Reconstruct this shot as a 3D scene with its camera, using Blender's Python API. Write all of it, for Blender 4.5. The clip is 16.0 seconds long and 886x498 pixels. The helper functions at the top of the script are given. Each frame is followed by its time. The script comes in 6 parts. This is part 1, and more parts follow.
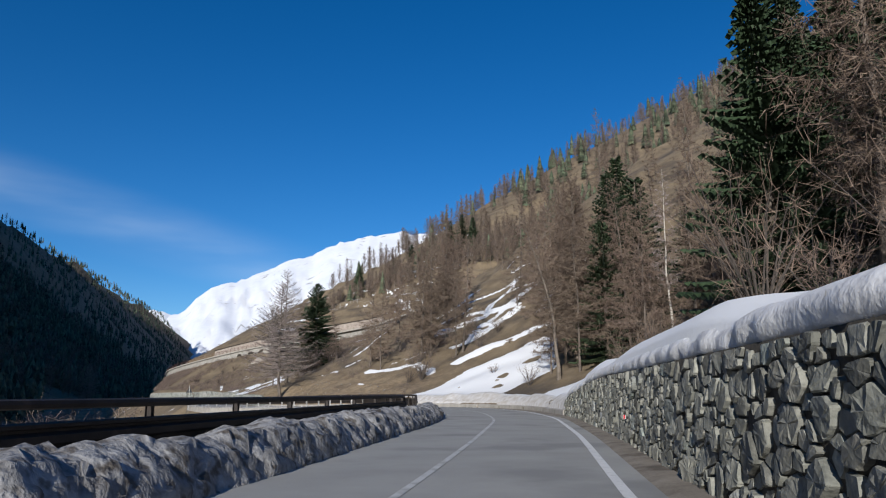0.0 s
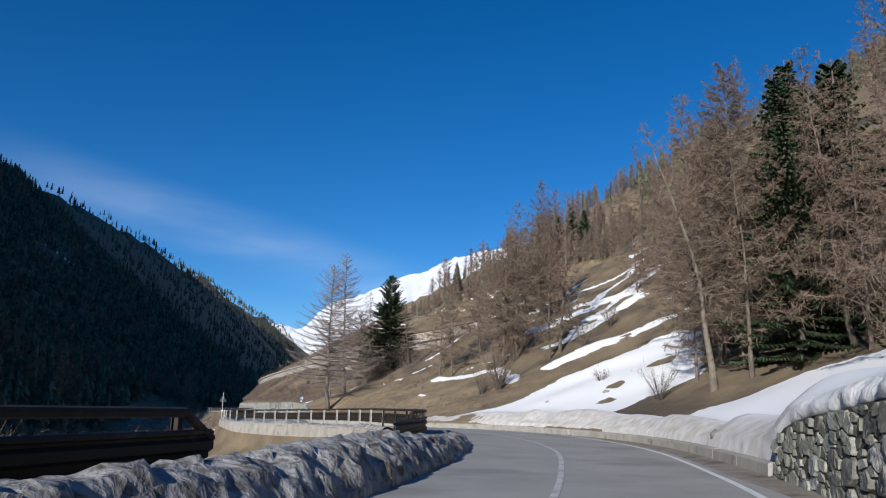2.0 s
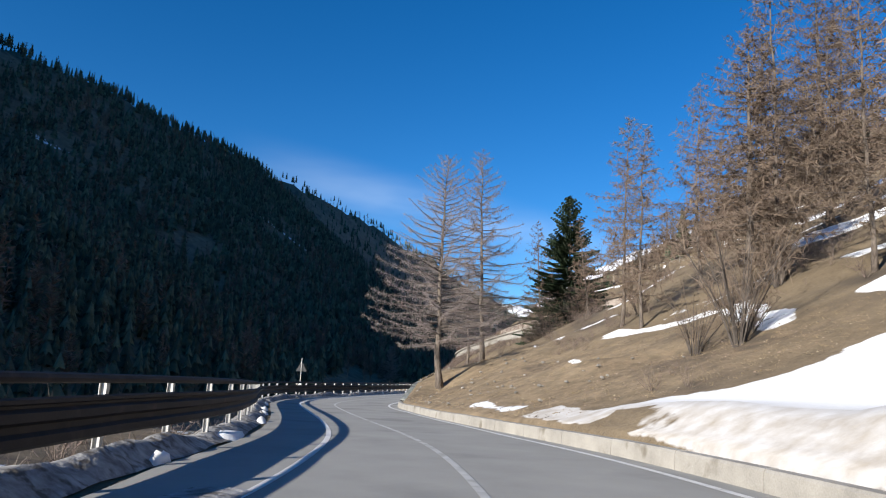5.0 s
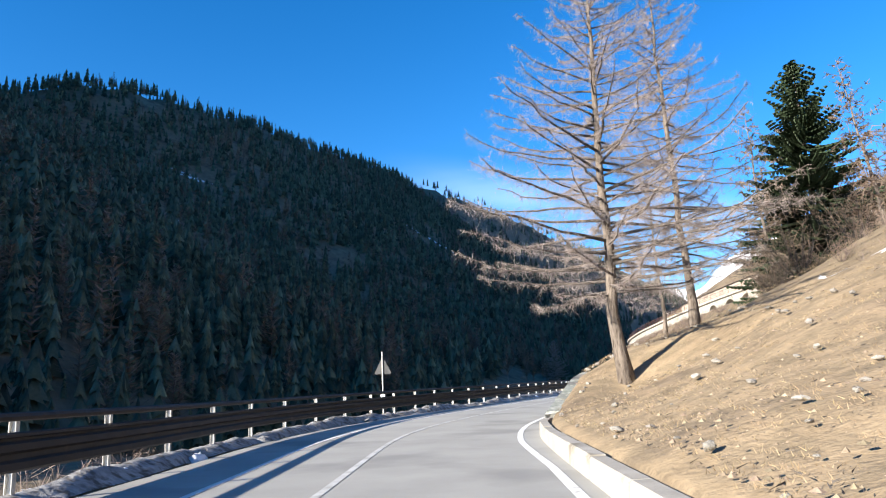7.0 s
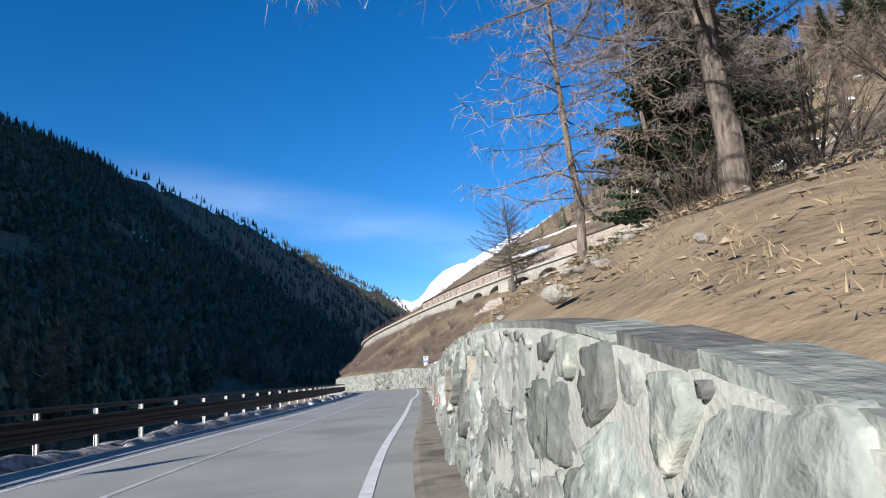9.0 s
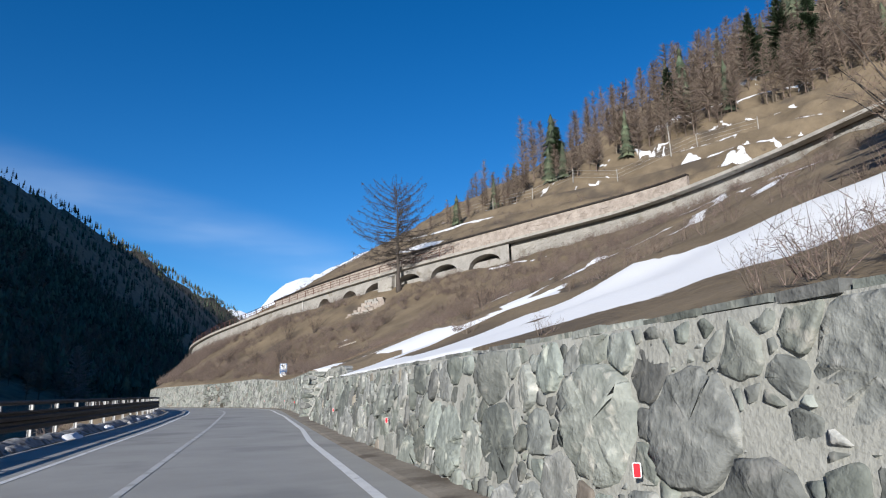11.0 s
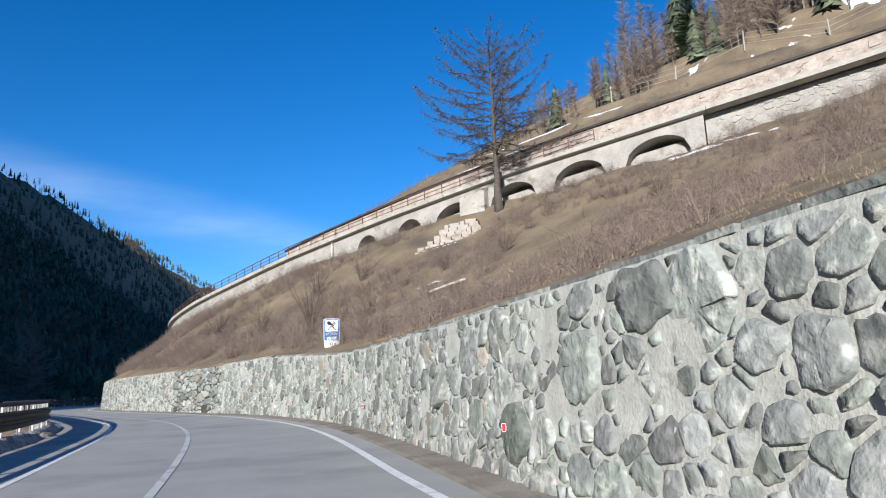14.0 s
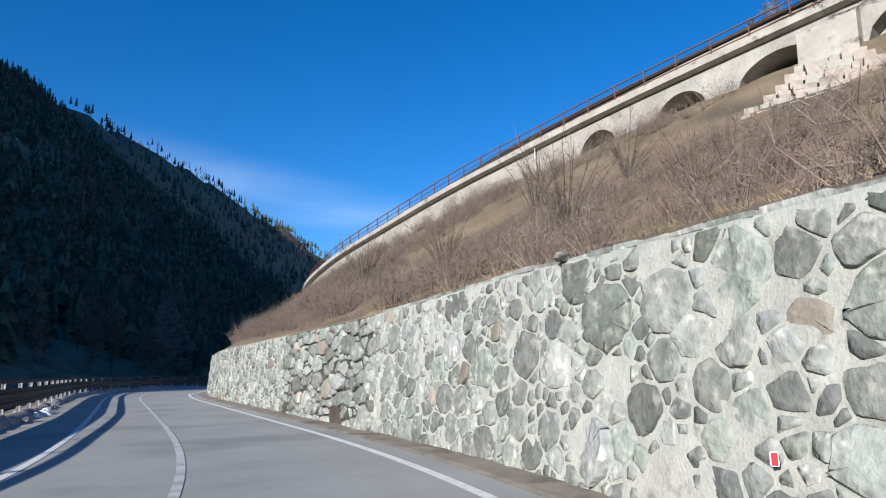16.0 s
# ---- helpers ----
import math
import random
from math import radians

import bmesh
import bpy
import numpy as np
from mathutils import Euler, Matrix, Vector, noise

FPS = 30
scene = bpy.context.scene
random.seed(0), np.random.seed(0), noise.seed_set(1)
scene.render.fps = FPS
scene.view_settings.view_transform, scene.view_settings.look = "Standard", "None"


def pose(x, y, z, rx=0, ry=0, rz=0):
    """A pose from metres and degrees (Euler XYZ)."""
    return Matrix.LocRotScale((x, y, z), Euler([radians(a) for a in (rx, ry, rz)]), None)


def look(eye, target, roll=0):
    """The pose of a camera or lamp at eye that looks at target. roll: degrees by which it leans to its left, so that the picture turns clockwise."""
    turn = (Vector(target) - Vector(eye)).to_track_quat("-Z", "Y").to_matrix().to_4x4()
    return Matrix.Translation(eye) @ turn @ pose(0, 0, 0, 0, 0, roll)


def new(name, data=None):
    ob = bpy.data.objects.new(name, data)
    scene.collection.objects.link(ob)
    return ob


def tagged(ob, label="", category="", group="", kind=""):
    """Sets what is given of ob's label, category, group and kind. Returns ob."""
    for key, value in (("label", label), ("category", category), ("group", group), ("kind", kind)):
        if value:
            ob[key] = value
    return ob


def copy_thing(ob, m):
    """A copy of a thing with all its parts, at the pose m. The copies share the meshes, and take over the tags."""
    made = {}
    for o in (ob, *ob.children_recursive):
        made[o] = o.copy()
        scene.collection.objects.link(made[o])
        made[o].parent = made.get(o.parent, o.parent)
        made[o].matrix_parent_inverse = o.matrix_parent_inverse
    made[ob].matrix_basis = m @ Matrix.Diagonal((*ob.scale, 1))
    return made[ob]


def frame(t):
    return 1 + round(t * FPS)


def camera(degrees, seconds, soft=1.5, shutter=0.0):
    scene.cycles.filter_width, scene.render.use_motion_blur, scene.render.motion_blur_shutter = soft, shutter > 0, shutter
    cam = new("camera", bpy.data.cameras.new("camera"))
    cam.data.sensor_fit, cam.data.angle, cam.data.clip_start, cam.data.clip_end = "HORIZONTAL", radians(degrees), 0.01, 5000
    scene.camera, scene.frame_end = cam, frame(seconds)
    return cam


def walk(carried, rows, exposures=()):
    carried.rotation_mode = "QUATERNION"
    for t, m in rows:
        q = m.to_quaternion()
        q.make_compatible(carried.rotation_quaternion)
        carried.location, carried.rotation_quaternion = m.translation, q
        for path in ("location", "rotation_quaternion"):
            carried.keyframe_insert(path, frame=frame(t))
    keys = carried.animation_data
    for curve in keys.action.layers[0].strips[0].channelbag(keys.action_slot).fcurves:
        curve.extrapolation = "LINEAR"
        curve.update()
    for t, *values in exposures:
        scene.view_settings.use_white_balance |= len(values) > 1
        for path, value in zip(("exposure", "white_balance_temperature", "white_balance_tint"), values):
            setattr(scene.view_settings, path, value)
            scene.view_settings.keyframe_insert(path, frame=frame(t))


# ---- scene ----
# ---- camera ----
cam = camera(65.5, 16.0, 1.15)
PATH = [
    (0, (-25.07, -55.445, 1.142), (-24.188, -53.699, 1.56), -0.3),
    (0.5, (-21.646, -50.618, 1.15), (-20.811, -48.852, 1.58), 0.6),
    (1, (-18.245, -45.619, 1.216), (-17.434, -43.84, 1.637), -0.7),
    (1.5, (-14.97, -40.377, 1.252), (-14.302, -38.547, 1.704), -0.9),
    (2, (-11.845, -35.027, 1.206), (-11.278, -33.165, 1.666), 1.2),
    (2.5, (-8.872, -29.647, 1.24), (-8.353, -27.763, 1.662), 1.3),
    (3, (-6.074, -24.295, 1.308), (-5.632, -22.389, 1.724), 1.0),
    (3.2, (-5.136, -22.194, 1.316), (-4.801, -20.27, 1.75), 0.9),
    (5.3, (1.426, -0.08, 1.417), (1.323, 1.885, 1.772), 1.9),
    (5.5, (1.581, 2.222, 1.433), (1.47, 4.192, 1.762), 0.5),
    (6, (1.445, 8.419, 1.441), (1.106, 10.362, 1.77), -0.3),
    (6.5, (0.738, 14.537, 1.335), (0.203, 16.424, 1.727), -1.9),
    (7, (-0.351, 20.601, 1.229), (-0.862, 22.496, 1.615), -2.3),
    (7.5, (-1.645, 26.457, 1.146), (-2.145, 28.36, 1.505), -1.1),
    (8, (-2.819, 32.344, 1.085), (-2.897, 34.307, 1.461), -1.0),
    (8.5, (-3.651, 37.954, 1.063), (-3.47, 39.911, 1.433), -1.5),
    (8.7, (-3.735, 40.115, 1.014), (-3.512, 42.068, 1.383), -3.1),
    (10.8, (-3.778, 64.101, 1.137), (-3.192, 65.974, 1.521), -1.3),
    (11, (-3.7, 66.324, 1.135), (-2.998, 68.153, 1.539), -1.5),
    (11.5, (-3.429, 71.845, 1.223), (-2.663, 73.636, 1.672), -2.1),
    (12, (-2.982, 77.748, 1.223), (-2.226, 79.548, 1.659), -1.6),
    (12.5, (-2.497, 83.706, 1.213), (-1.748, 85.512, 1.632), -1.2),
    (13, (-1.878, 89.938, 1.293), (-1.139, 91.759, 1.668), -1.8),
    (13.5, (-1.227, 96.269, 1.341), (-0.503, 98.097, 1.705), -2.4),
    (14, (-0.657, 102.396, 1.327), (0.054, 104.228, 1.696), -2.7),
    (14.5, (-0.212, 108.408, 1.347), (0.451, 110.256, 1.731), -1.3),
    (15, (0.209, 114.585, 1.358), (0.823, 116.453, 1.724), -0.6),
    (15.5, (0.481, 120.462, 1.371), (0.974, 122.37, 1.709), -0.6),
    (16, (0.521, 126.58, 1.295), (0.849, 128.521, 1.647), -0.4),
]
EXPOSURES = [(0, 0.05, 6500, 10), (1.8, 0.16, 6500, 10), (3.0, 0.28, 6500, 10), (5.3, 0.8, 6900, 10), (6.0, 1.25, 7100, 10), (6.5, 1.5, 7150, 10), (7.0, 1.56, 7150, 10), (8.0, 1.6, 7150, 10), (8.4, 0.92, 6800, 10), (8.7, 0.75, 6600, 10), (11.0, 0.3, 6500, 10), (13.4, 0.36, 6450, 10), (14.0, 0.7, 6400, 10), (14.6, 0.66, 6400, 10), (15.4, 0.62, 6400, 10), (16.0, 0.66, 6400, 10)]
walk(cam, [(t, look(eye, target, roll)) for t, eye, target, roll in PATH], EXPOSURES)

# ---- light ----
SUN_UP, SUN_FROM = 18.5, Vector((-0.65, -0.76, 0))
world = bpy.data.worlds.new("world")
scene.world = world
world.use_nodes = True
wn, wl = world.node_tree.nodes, world.node_tree.links
sky = wn.new("ShaderNodeTexSky")
sky.sky_type = "NISHITA"
sky.sun_disc = False
sky.sun_elevation = radians(SUN_UP)
sky.sun_rotation = math.atan2(SUN_FROM.x, SUN_FROM.y)
sky.altitude, sky.air_density, sky.dust_density, sky.ozone_density = 1500, 1.0, 0.2, 4.0
wcoord = wn.new("ShaderNodeTexCoord")


def bearing(az, el):
    return Vector((math.sin(radians(az)) * math.cos(radians(el)), math.cos(radians(az)) * math.cos(radians(el)), math.sin(radians(el))))


def sky_dot(way):
    n = wn.new("ShaderNodeVectorMath")
    n.operation = "DOT_PRODUCT"
    n.inputs[1].default_value = way
    wl.new(wcoord.outputs["Generated"], n.inputs[0])
    return n.outputs["Value"]


def sky_range(value, a, b, lo=0.0, hi=1.0):
    n = wn.new("ShaderNodeMapRange")
    n.interpolation_type = "SMOOTHSTEP"
    n.inputs["From Min"].default_value, n.inputs["From Max"].default_value = a, b
    n.inputs["To Min"].default_value, n.inputs["To Max"].default_value = lo, hi
    wl.new(value, n.inputs["Value"])
    return n.outputs[0]


def sky_math(kind, a, b):
    n = wn.new("ShaderNodeMath")
    n.operation = kind
    for i, x in enumerate((a, b)):
        if isinstance(x, float):
            n.inputs[i].default_value = x
        else:
            wl.new(x, n.inputs[i])
    return n.outputs[0]


# one long thin veil of high cloud, sinking to the end of the valley
wisp_way = bearing(-12, 15.7).cross(bearing(10, 10.9)).normalized()
wmap = wn.new("ShaderNodeMapping")
wmap.inputs["Rotation"].default_value = (0.0, radians(20), 0.0)
wmap.inputs["Scale"].default_value = (3.0, 3.0, 14.0)
cirrus = wn.new("ShaderNodeTexNoise")
cirrus.inputs["Scale"].default_value, cirrus.inputs["Detail"].default_value = 1.6, 3.0
wl.new(wcoord.outputs["Generated"], wmap.inputs["Vector"])
wl.new(wmap.outputs[0], cirrus.inputs["Vector"])
band = sky_range(sky_math("ABSOLUTE", sky_dot(wisp_way), 0.0), 0.055, 0.0)
reach = sky_range(sky_dot(bearing(4, 12.2)), 0.9, 0.995)
veil_out = sky_math("MULTIPLY", sky_math("MULTIPLY", band, reach), sky_range(cirrus.outputs["Fac"], 0.25, 0.75, 0.04, 0.16))
cmix = wn.new("ShaderNodeMix")
cmix.data_type = "RGBA"
cmix.inputs["B"].default_value = (6.0, 6.6, 7.2, 1)
wl.new(veil_out, cmix.inputs["Factor"])
deep = wn.new("ShaderNodeHueSaturation")
deep.inputs["Hue"].default_value, deep.inputs["Saturation"].default_value, deep.inputs["Value"].default_value = 0.505, 1.28, 0.74
wl.new(sky.outputs[0], deep.inputs["Color"])
wl.new(deep.outputs[0], cmix.inputs["A"])
wl.new(cmix.outputs["Result"], wn["Background"].inputs["Color"])
wn["Background"].inputs["Strength"].default_value = 0.143
sun = new("sun", bpy.data.lights.new("sun", "SUN"))
sun.data.energy, sun.data.angle, sun.data.color = 5.0, radians(0.5), (1.0, 0.962, 0.90)
sun.matrix_world = look((0, 0, 0), -(SUN_FROM.normalized() + Vector((0, 0, math.tan(radians(SUN_UP))))))


# ---- materials ----
def surface(name, a, b, scale=4.0, rough=0.85, bump=0.3, grain=40.0, deep=0.02, spots=None, spot_scale=1.5, spot_at=0.6, vary=0.0, hues=1.0, island=False, metal=0.0, spec=0.3, obj=False, stretch=None):
    """Two tones mixed by noise at two scales, optional stains of a third tone, fine relief, and a shift from piece to piece."""
    m = bpy.data.materials.new(name)
    m.use_nodes = True
    n, k = m.node_tree.nodes, m.node_tree.links
    bsdf = n["Principled BSDF"]
    bsdf.inputs["Roughness"].default_value, bsdf.inputs["Metallic"].default_value = rough, metal
    bsdf.inputs["Specular IOR Level"].default_value = spec
    src = n.new("ShaderNodeTexCoord").outputs["Object"] if obj else n.new("ShaderNodeNewGeometry").outputs["Position"]
    if stretch:
        pull = n.new("ShaderNodeVectorMath")
        pull.operation = "MULTIPLY"
        pull.inputs[1].default_value = stretch
        k.new(src, pull.inputs[0])
        src = pull.outputs[0]
    big, fine = n.new("ShaderNodeTexNoise"), n.new("ShaderNodeTexNoise")
    big.inputs["Scale"].default_value, big.inputs["Detail"].default_value, big.inputs["Roughness"].default_value = scale, 5.0, 0.6
    fine.inputs["Scale"].default_value, fine.inputs["Detail"].default_value = grain, 3.0
    k.new(src, big.inputs["Vector"]), k.new(src, fine.inputs["Vector"])
    add = n.new("ShaderNodeMath")
    add.operation = "MULTIPLY_ADD"
    k.new(fine.outputs["Fac"], add.inputs[0])
    add.inputs[1].default_value = 0.5
    k.new(big.outputs["Fac"], add.inputs[2])
    span = n.new("ShaderNodeMapRange")
    span.inputs["From Min"].default_value, span.inputs["From Max"].default_value = 0.52, 0.98
    k.new(add.outputs[0], span.inputs["Value"])
    mix = n.new("ShaderNodeMix")
    mix.data_type = "RGBA"
    mix.inputs["A"].default_value, mix.inputs["B"].default_value = (*a, 1), (*b, 1)
    k.new(span.outputs[0], mix.inputs["Factor"])
    out = mix.outputs["Result"]
    if spots:
        stain, cut, over = n.new("ShaderNodeTexNoise"), n.new("ShaderNodeMapRange"), n.new("ShaderNodeMix")
        stain.inputs["Scale"].default_value, stain.inputs["Detail"].default_value = spot_scale, 6.0
        k.new(src, stain.inputs["Vector"])
        cut.inputs["From Min"].default_value, cut.inputs["From Max"].default_value = spot_at, spot_at + 0.12
        k.new(stain.outputs["Fac"], cut.inputs["Value"])
        over.data_type = "RGBA"
        over.inputs["B"].default_value = (*spots, 1)
        k.new(cut.outputs[0], over.inputs["Factor"]), k.new(out, over.inputs["A"])
        out = over.outputs["Result"]
    if vary:
        hue = n.new("ShaderNodeHueSaturation")
        rnd = n.new("ShaderNodeNewGeometry").outputs["Random Per Island"] if island else n.new("ShaderNodeObjectInfo").outputs["Random"]
        val, tint = n.new("ShaderNodeMapRange"), n.new("ShaderNodeMapRange")
        val.inputs["To Min"].default_value, val.inputs["To Max"].default_value = 1 - vary, 1 + vary
        scr = n.new("ShaderNodeMath")
        scr.operation = "FRACT"
        mul = n.new("ShaderNodeMath")
        mul.operation = "MULTIPLY"
        mul.inputs[1].default_value = 7.31
        k.new(rnd, mul.inputs[0]), k.new(mul.outputs[0], scr.inputs[0])
        tint.inputs["To Min"].default_value, tint.inputs["To Max"].default_value = 0.5 - 0.06 * vary * hues, 0.5 + 0.05 * vary * hues
        k.new(rnd, val.inputs["Value"]), k.new(scr.outputs[0], tint.inputs["Value"])
        k.new(val.outputs[0], hue.inputs["Value"]), k.new(tint.outputs[0], hue.inputs["Hue"])
        if hues > 1:
            sat, turn, wrap = n.new("ShaderNodeMapRange"), n.new("ShaderNodeMath"), n.new("ShaderNodeMath")
            turn.operation, wrap.operation = "MULTIPLY", "FRACT"
            turn.inputs[1].default_value = 13.7
            sat.inputs["To Min"].default_value, sat.inputs["To Max"].default_value = 0.5, 1.7
            k.new(rnd, turn.inputs[0]), k.new(turn.outputs[0], wrap.inputs[0]), k.new(wrap.outputs[0], sat.inputs["Value"]), k.new(sat.outputs[0], hue.inputs["Saturation"])
        k.new(out, hue.inputs["Color"])
        out = hue.outputs["Color"]
    k.new(out, bsdf.inputs["Base Color"])
    if bump:
        bp = n.new("ShaderNodeBump")
        bp.inputs["Strength"].default_value, bp.inputs["Distance"].default_value = bump, deep
        k.new(add.outputs[0], bp.inputs["Height"]), k.new(bp.outputs[0], bsdf.inputs["Normal"])
    return m


ASPHALT = surface("asphalt", (0.29, 0.288, 0.272), (0.37, 0.366, 0.345), 0.5, 0.85, 0.25, 90, 0.006, (0.25, 0.249, 0.238), 0.3, 0.54)
PAINT = surface("road_paint", (0.62, 0.62, 0.61), (0.78, 0.78, 0.77), 3.0, 0.7, 0.1, 60, 0.004, (0.40, 0.40, 0.39), 5.0, 0.60)
WORN = surface("worn_road_paint", (0.44, 0.44, 0.43), (0.60, 0.60, 0.59), 3.0, 0.7, 0.1, 60, 0.004, (0.36, 0.36, 0.34), 2.0, 0.5)
CONCRETE = surface("concrete", (0.26, 0.247, 0.225), (0.41, 0.39, 0.355), 1.2, 0.9, 0.3, 40, 0.01, (0.17, 0.15, 0.12), 1.6, 0.6)
MASONRY = surface("lime_masonry", (0.23, 0.222, 0.205), (0.38, 0.365, 0.34), 0.7, 0.9, 0.5, 8, 0.04, (0.2, 0.18, 0.15), 0.8, 0.58)
MORTAR = surface("mortar", (0.29, 0.294, 0.27), (0.425, 0.427, 0.394), 3.0, 0.95, 0.7, 30, 0.03, (0.22, 0.22, 0.195), 4.5, 0.58)
STONE = surface("green_grey_stone", (0.135, 0.146, 0.137), (0.285, 0.302, 0.283), 3.2, 0.85, 0.8, 11, 0.06, (0.37, 0.373, 0.345), 5.5, 0.56, vary=0.44, hues=2.6)
STONES = surface("green_grey_stone_mass", (0.135, 0.146, 0.137), (0.285, 0.302, 0.283), 3.2, 0.85, 0.8, 11, 0.06, (0.37, 0.373, 0.345), 5.5, 0.56, vary=0.44, hues=2.6, island=True)
TAN = surface("tan_stone", (0.215, 0.19, 0.16), (0.33, 0.295, 0.248), 3.5, 0.85, 0.5, 22, 0.03, (0.36, 0.36, 0.31), 3.0, 0.6, vary=0.35)
TANS = surface("tan_stone_mass", (0.215, 0.19, 0.16), (0.33, 0.295, 0.248), 3.5, 0.85, 0.5, 22, 0.03, (0.36, 0.36, 0.31), 3.0, 0.6, vary=0.35, island=True)
SLATE = surface("dark_stone", (0.125, 0.128, 0.112), (0.26, 0.262, 0.232), 4.0, 0.85, 0.7, 20, 0.03, (0.27, 0.26, 0.22), 5.0, 0.62, vary=0.35)
SLATES = surface("dark_stone_mass", (0.125, 0.128, 0.112), (0.26, 0.262, 0.232), 4.0, 0.85, 0.7, 20, 0.03, (0.27, 0.26, 0.22), 5.0, 0.62, vary=0.35, island=True)
PALERIM = surface("cemented_rim", (0.46, 0.455, 0.42), (0.62, 0.615, 0.575), 3.0, 0.9, 0.6, 30, 0.02, (0.36, 0.35, 0.31), 4.0, 0.6)
DARK_BACK = surface("dark_backing", (0.03, 0.028, 0.024), (0.09, 0.08, 0.065), 3.0, 1.0, 0.5, 25, 0.02)
RUST = surface("weathered_steel", (0.020, 0.017, 0.016), (0.043, 0.035, 0.031), 2.0, 0.65, 0.15, 50, 0.004, (0.065, 0.047, 0.040), 2.5, 0.6, metal=0.2)
RUSTRED = surface("red_brown_steel", (0.09, 0.045, 0.035), (0.16, 0.08, 0.06), 2.0, 0.7, 0.1, 50, 0.004)
GALV = surface("galvanised_steel", (0.42, 0.42, 0.41), (0.6, 0.6, 0.58), 5.0, 0.5, 0.05, 60, 0.002, (0.3, 0.27, 0.22), 3.0, 0.62, metal=0.3)
SNOW = surface("snow", (0.78, 0.80, 0.83), (0.88, 0.89, 0.90), 0.7, 0.7, 0.5, 9, 0.03)
OLDSNOW = surface("old_snow", (0.60, 0.605, 0.62), (0.84, 0.85, 0.87), 1.4, 0.75, 0.8, 12, 0.04, (0.42, 0.40, 0.37), 1.8, 0.6)
DIRTY = surface("dirty_snow", (0.17, 0.163, 0.158), (0.48, 0.475, 0.47), 2.6, 0.8, 1.0, 9, 0.06, (0.12, 0.105, 0.09), 4.2, 0.52)
BARK = surface("larch_bark", (0.075, 0.061, 0.052), (0.235, 0.198, 0.168), 9.0, 0.95, 1.0, 26, 0.06, (0.05, 0.038, 0.03), 12.0, 0.56, obj=True, stretch=(1, 1, 0.22))
LIMB = surface("branch_bark", (0.052, 0.044, 0.039), (0.115, 0.099, 0.088), 6.0, 0.95, 0.3, 40, 0.01, obj=True)
TWIG = surface("bare_twig", (0.20, 0.168, 0.155), (0.35, 0.30, 0.28), 3.0, 0.9, 0.0, 30, vary=0.15, obj=True)
HILLTWIG = surface("bare_hillside_twig", (0.12, 0.088, 0.068), (0.22, 0.168, 0.13), 3.0, 0.9, 0.0, 30, vary=0.15, obj=True)
GREYBARK = surface("grey_brown_bark", (0.10, 0.085, 0.07), (0.24, 0.205, 0.17), 3.0, 0.9, 0.6, 25, 0.02, (0.05, 0.04, 0.035), 6.0, 0.58, obj=True)
PALEBARK = surface("birch_bark", (0.42, 0.39, 0.35), (0.66, 0.63, 0.58), 3.0, 0.8, 0.4, 25, 0.01, (0.07, 0.06, 0.05), 6.0, 0.6, obj=True)
NEEDLE = surface("spruce_needles", (0.018, 0.034, 0.018), (0.045, 0.07, 0.032), 2.5, 0.7, 0.0, 20, vary=0.25, obj=True)
FIR = surface("far_conifer", (0.042, 0.062, 0.040), (0.122, 0.144, 0.088), 0.12, 0.8, 0.0, 3.0, vary=0.62, island=True)
HAZE = surface("far_larch_twigs", (0.12, 0.093, 0.076), (0.21, 0.166, 0.134), 0.3, 0.9, 0.0, 3.0, vary=0.3, island=True)
SCRUB = surface("scrub_twigs", (0.118, 0.09, 0.077), (0.212, 0.167, 0.141), 0.5, 0.9, 0.0, 6.0, vary=0.45, island=True)
STRAW = surface("dry_grass", (0.20, 0.15, 0.09), (0.34, 0.265, 0.165), 0.8, 0.9, 0.0, 20, vary=0.3, island=True)
ROCK = surface("field_rock", (0.19, 0.182, 0.168), (0.36, 0.34, 0.31), 3.0, 0.9, 0.6, 20, 0.03, vary=0.3, obj=True)
WHITE = surface("white_enamel", (0.76, 0.77, 0.77), (0.8, 0.8, 0.8), 2.0, 0.4, 0.0, 30)
BLUE = surface("blue_enamel", (0.02, 0.13, 0.34), (0.025, 0.15, 0.38), 2.0, 0.4, 0.0, 30)
BLACK = surface("black_enamel", (0.012, 0.012, 0.012), (0.02, 0.02, 0.02), 2.0, 0.5, 0.0, 30)
RED = surface("red_reflector", (0.6, 0.02, 0.03), (0.7, 0.03, 0.05), 5.0, 0.3, 0.0, 30)
GREYBACK = surface("dull_grey_metal", (0.035, 0.037, 0.04), (0.06, 0.062, 0.066), 4.0, 0.6, 0.05, 40, 0.002)
BALLAST = surface("ballast", (0.16, 0.13, 0.11), (0.30, 0.25, 0.21), 3.0, 0.95, 0.8, 12, 0.05)
PINKSTONE = surface("pale_pink_masonry", (0.24, 0.205, 0.178), (0.43, 0.375, 0.33), 1.4, 0.9, 0.6, 6, 0.05, (0.24, 0.2, 0.17), 1.2, 0.58)


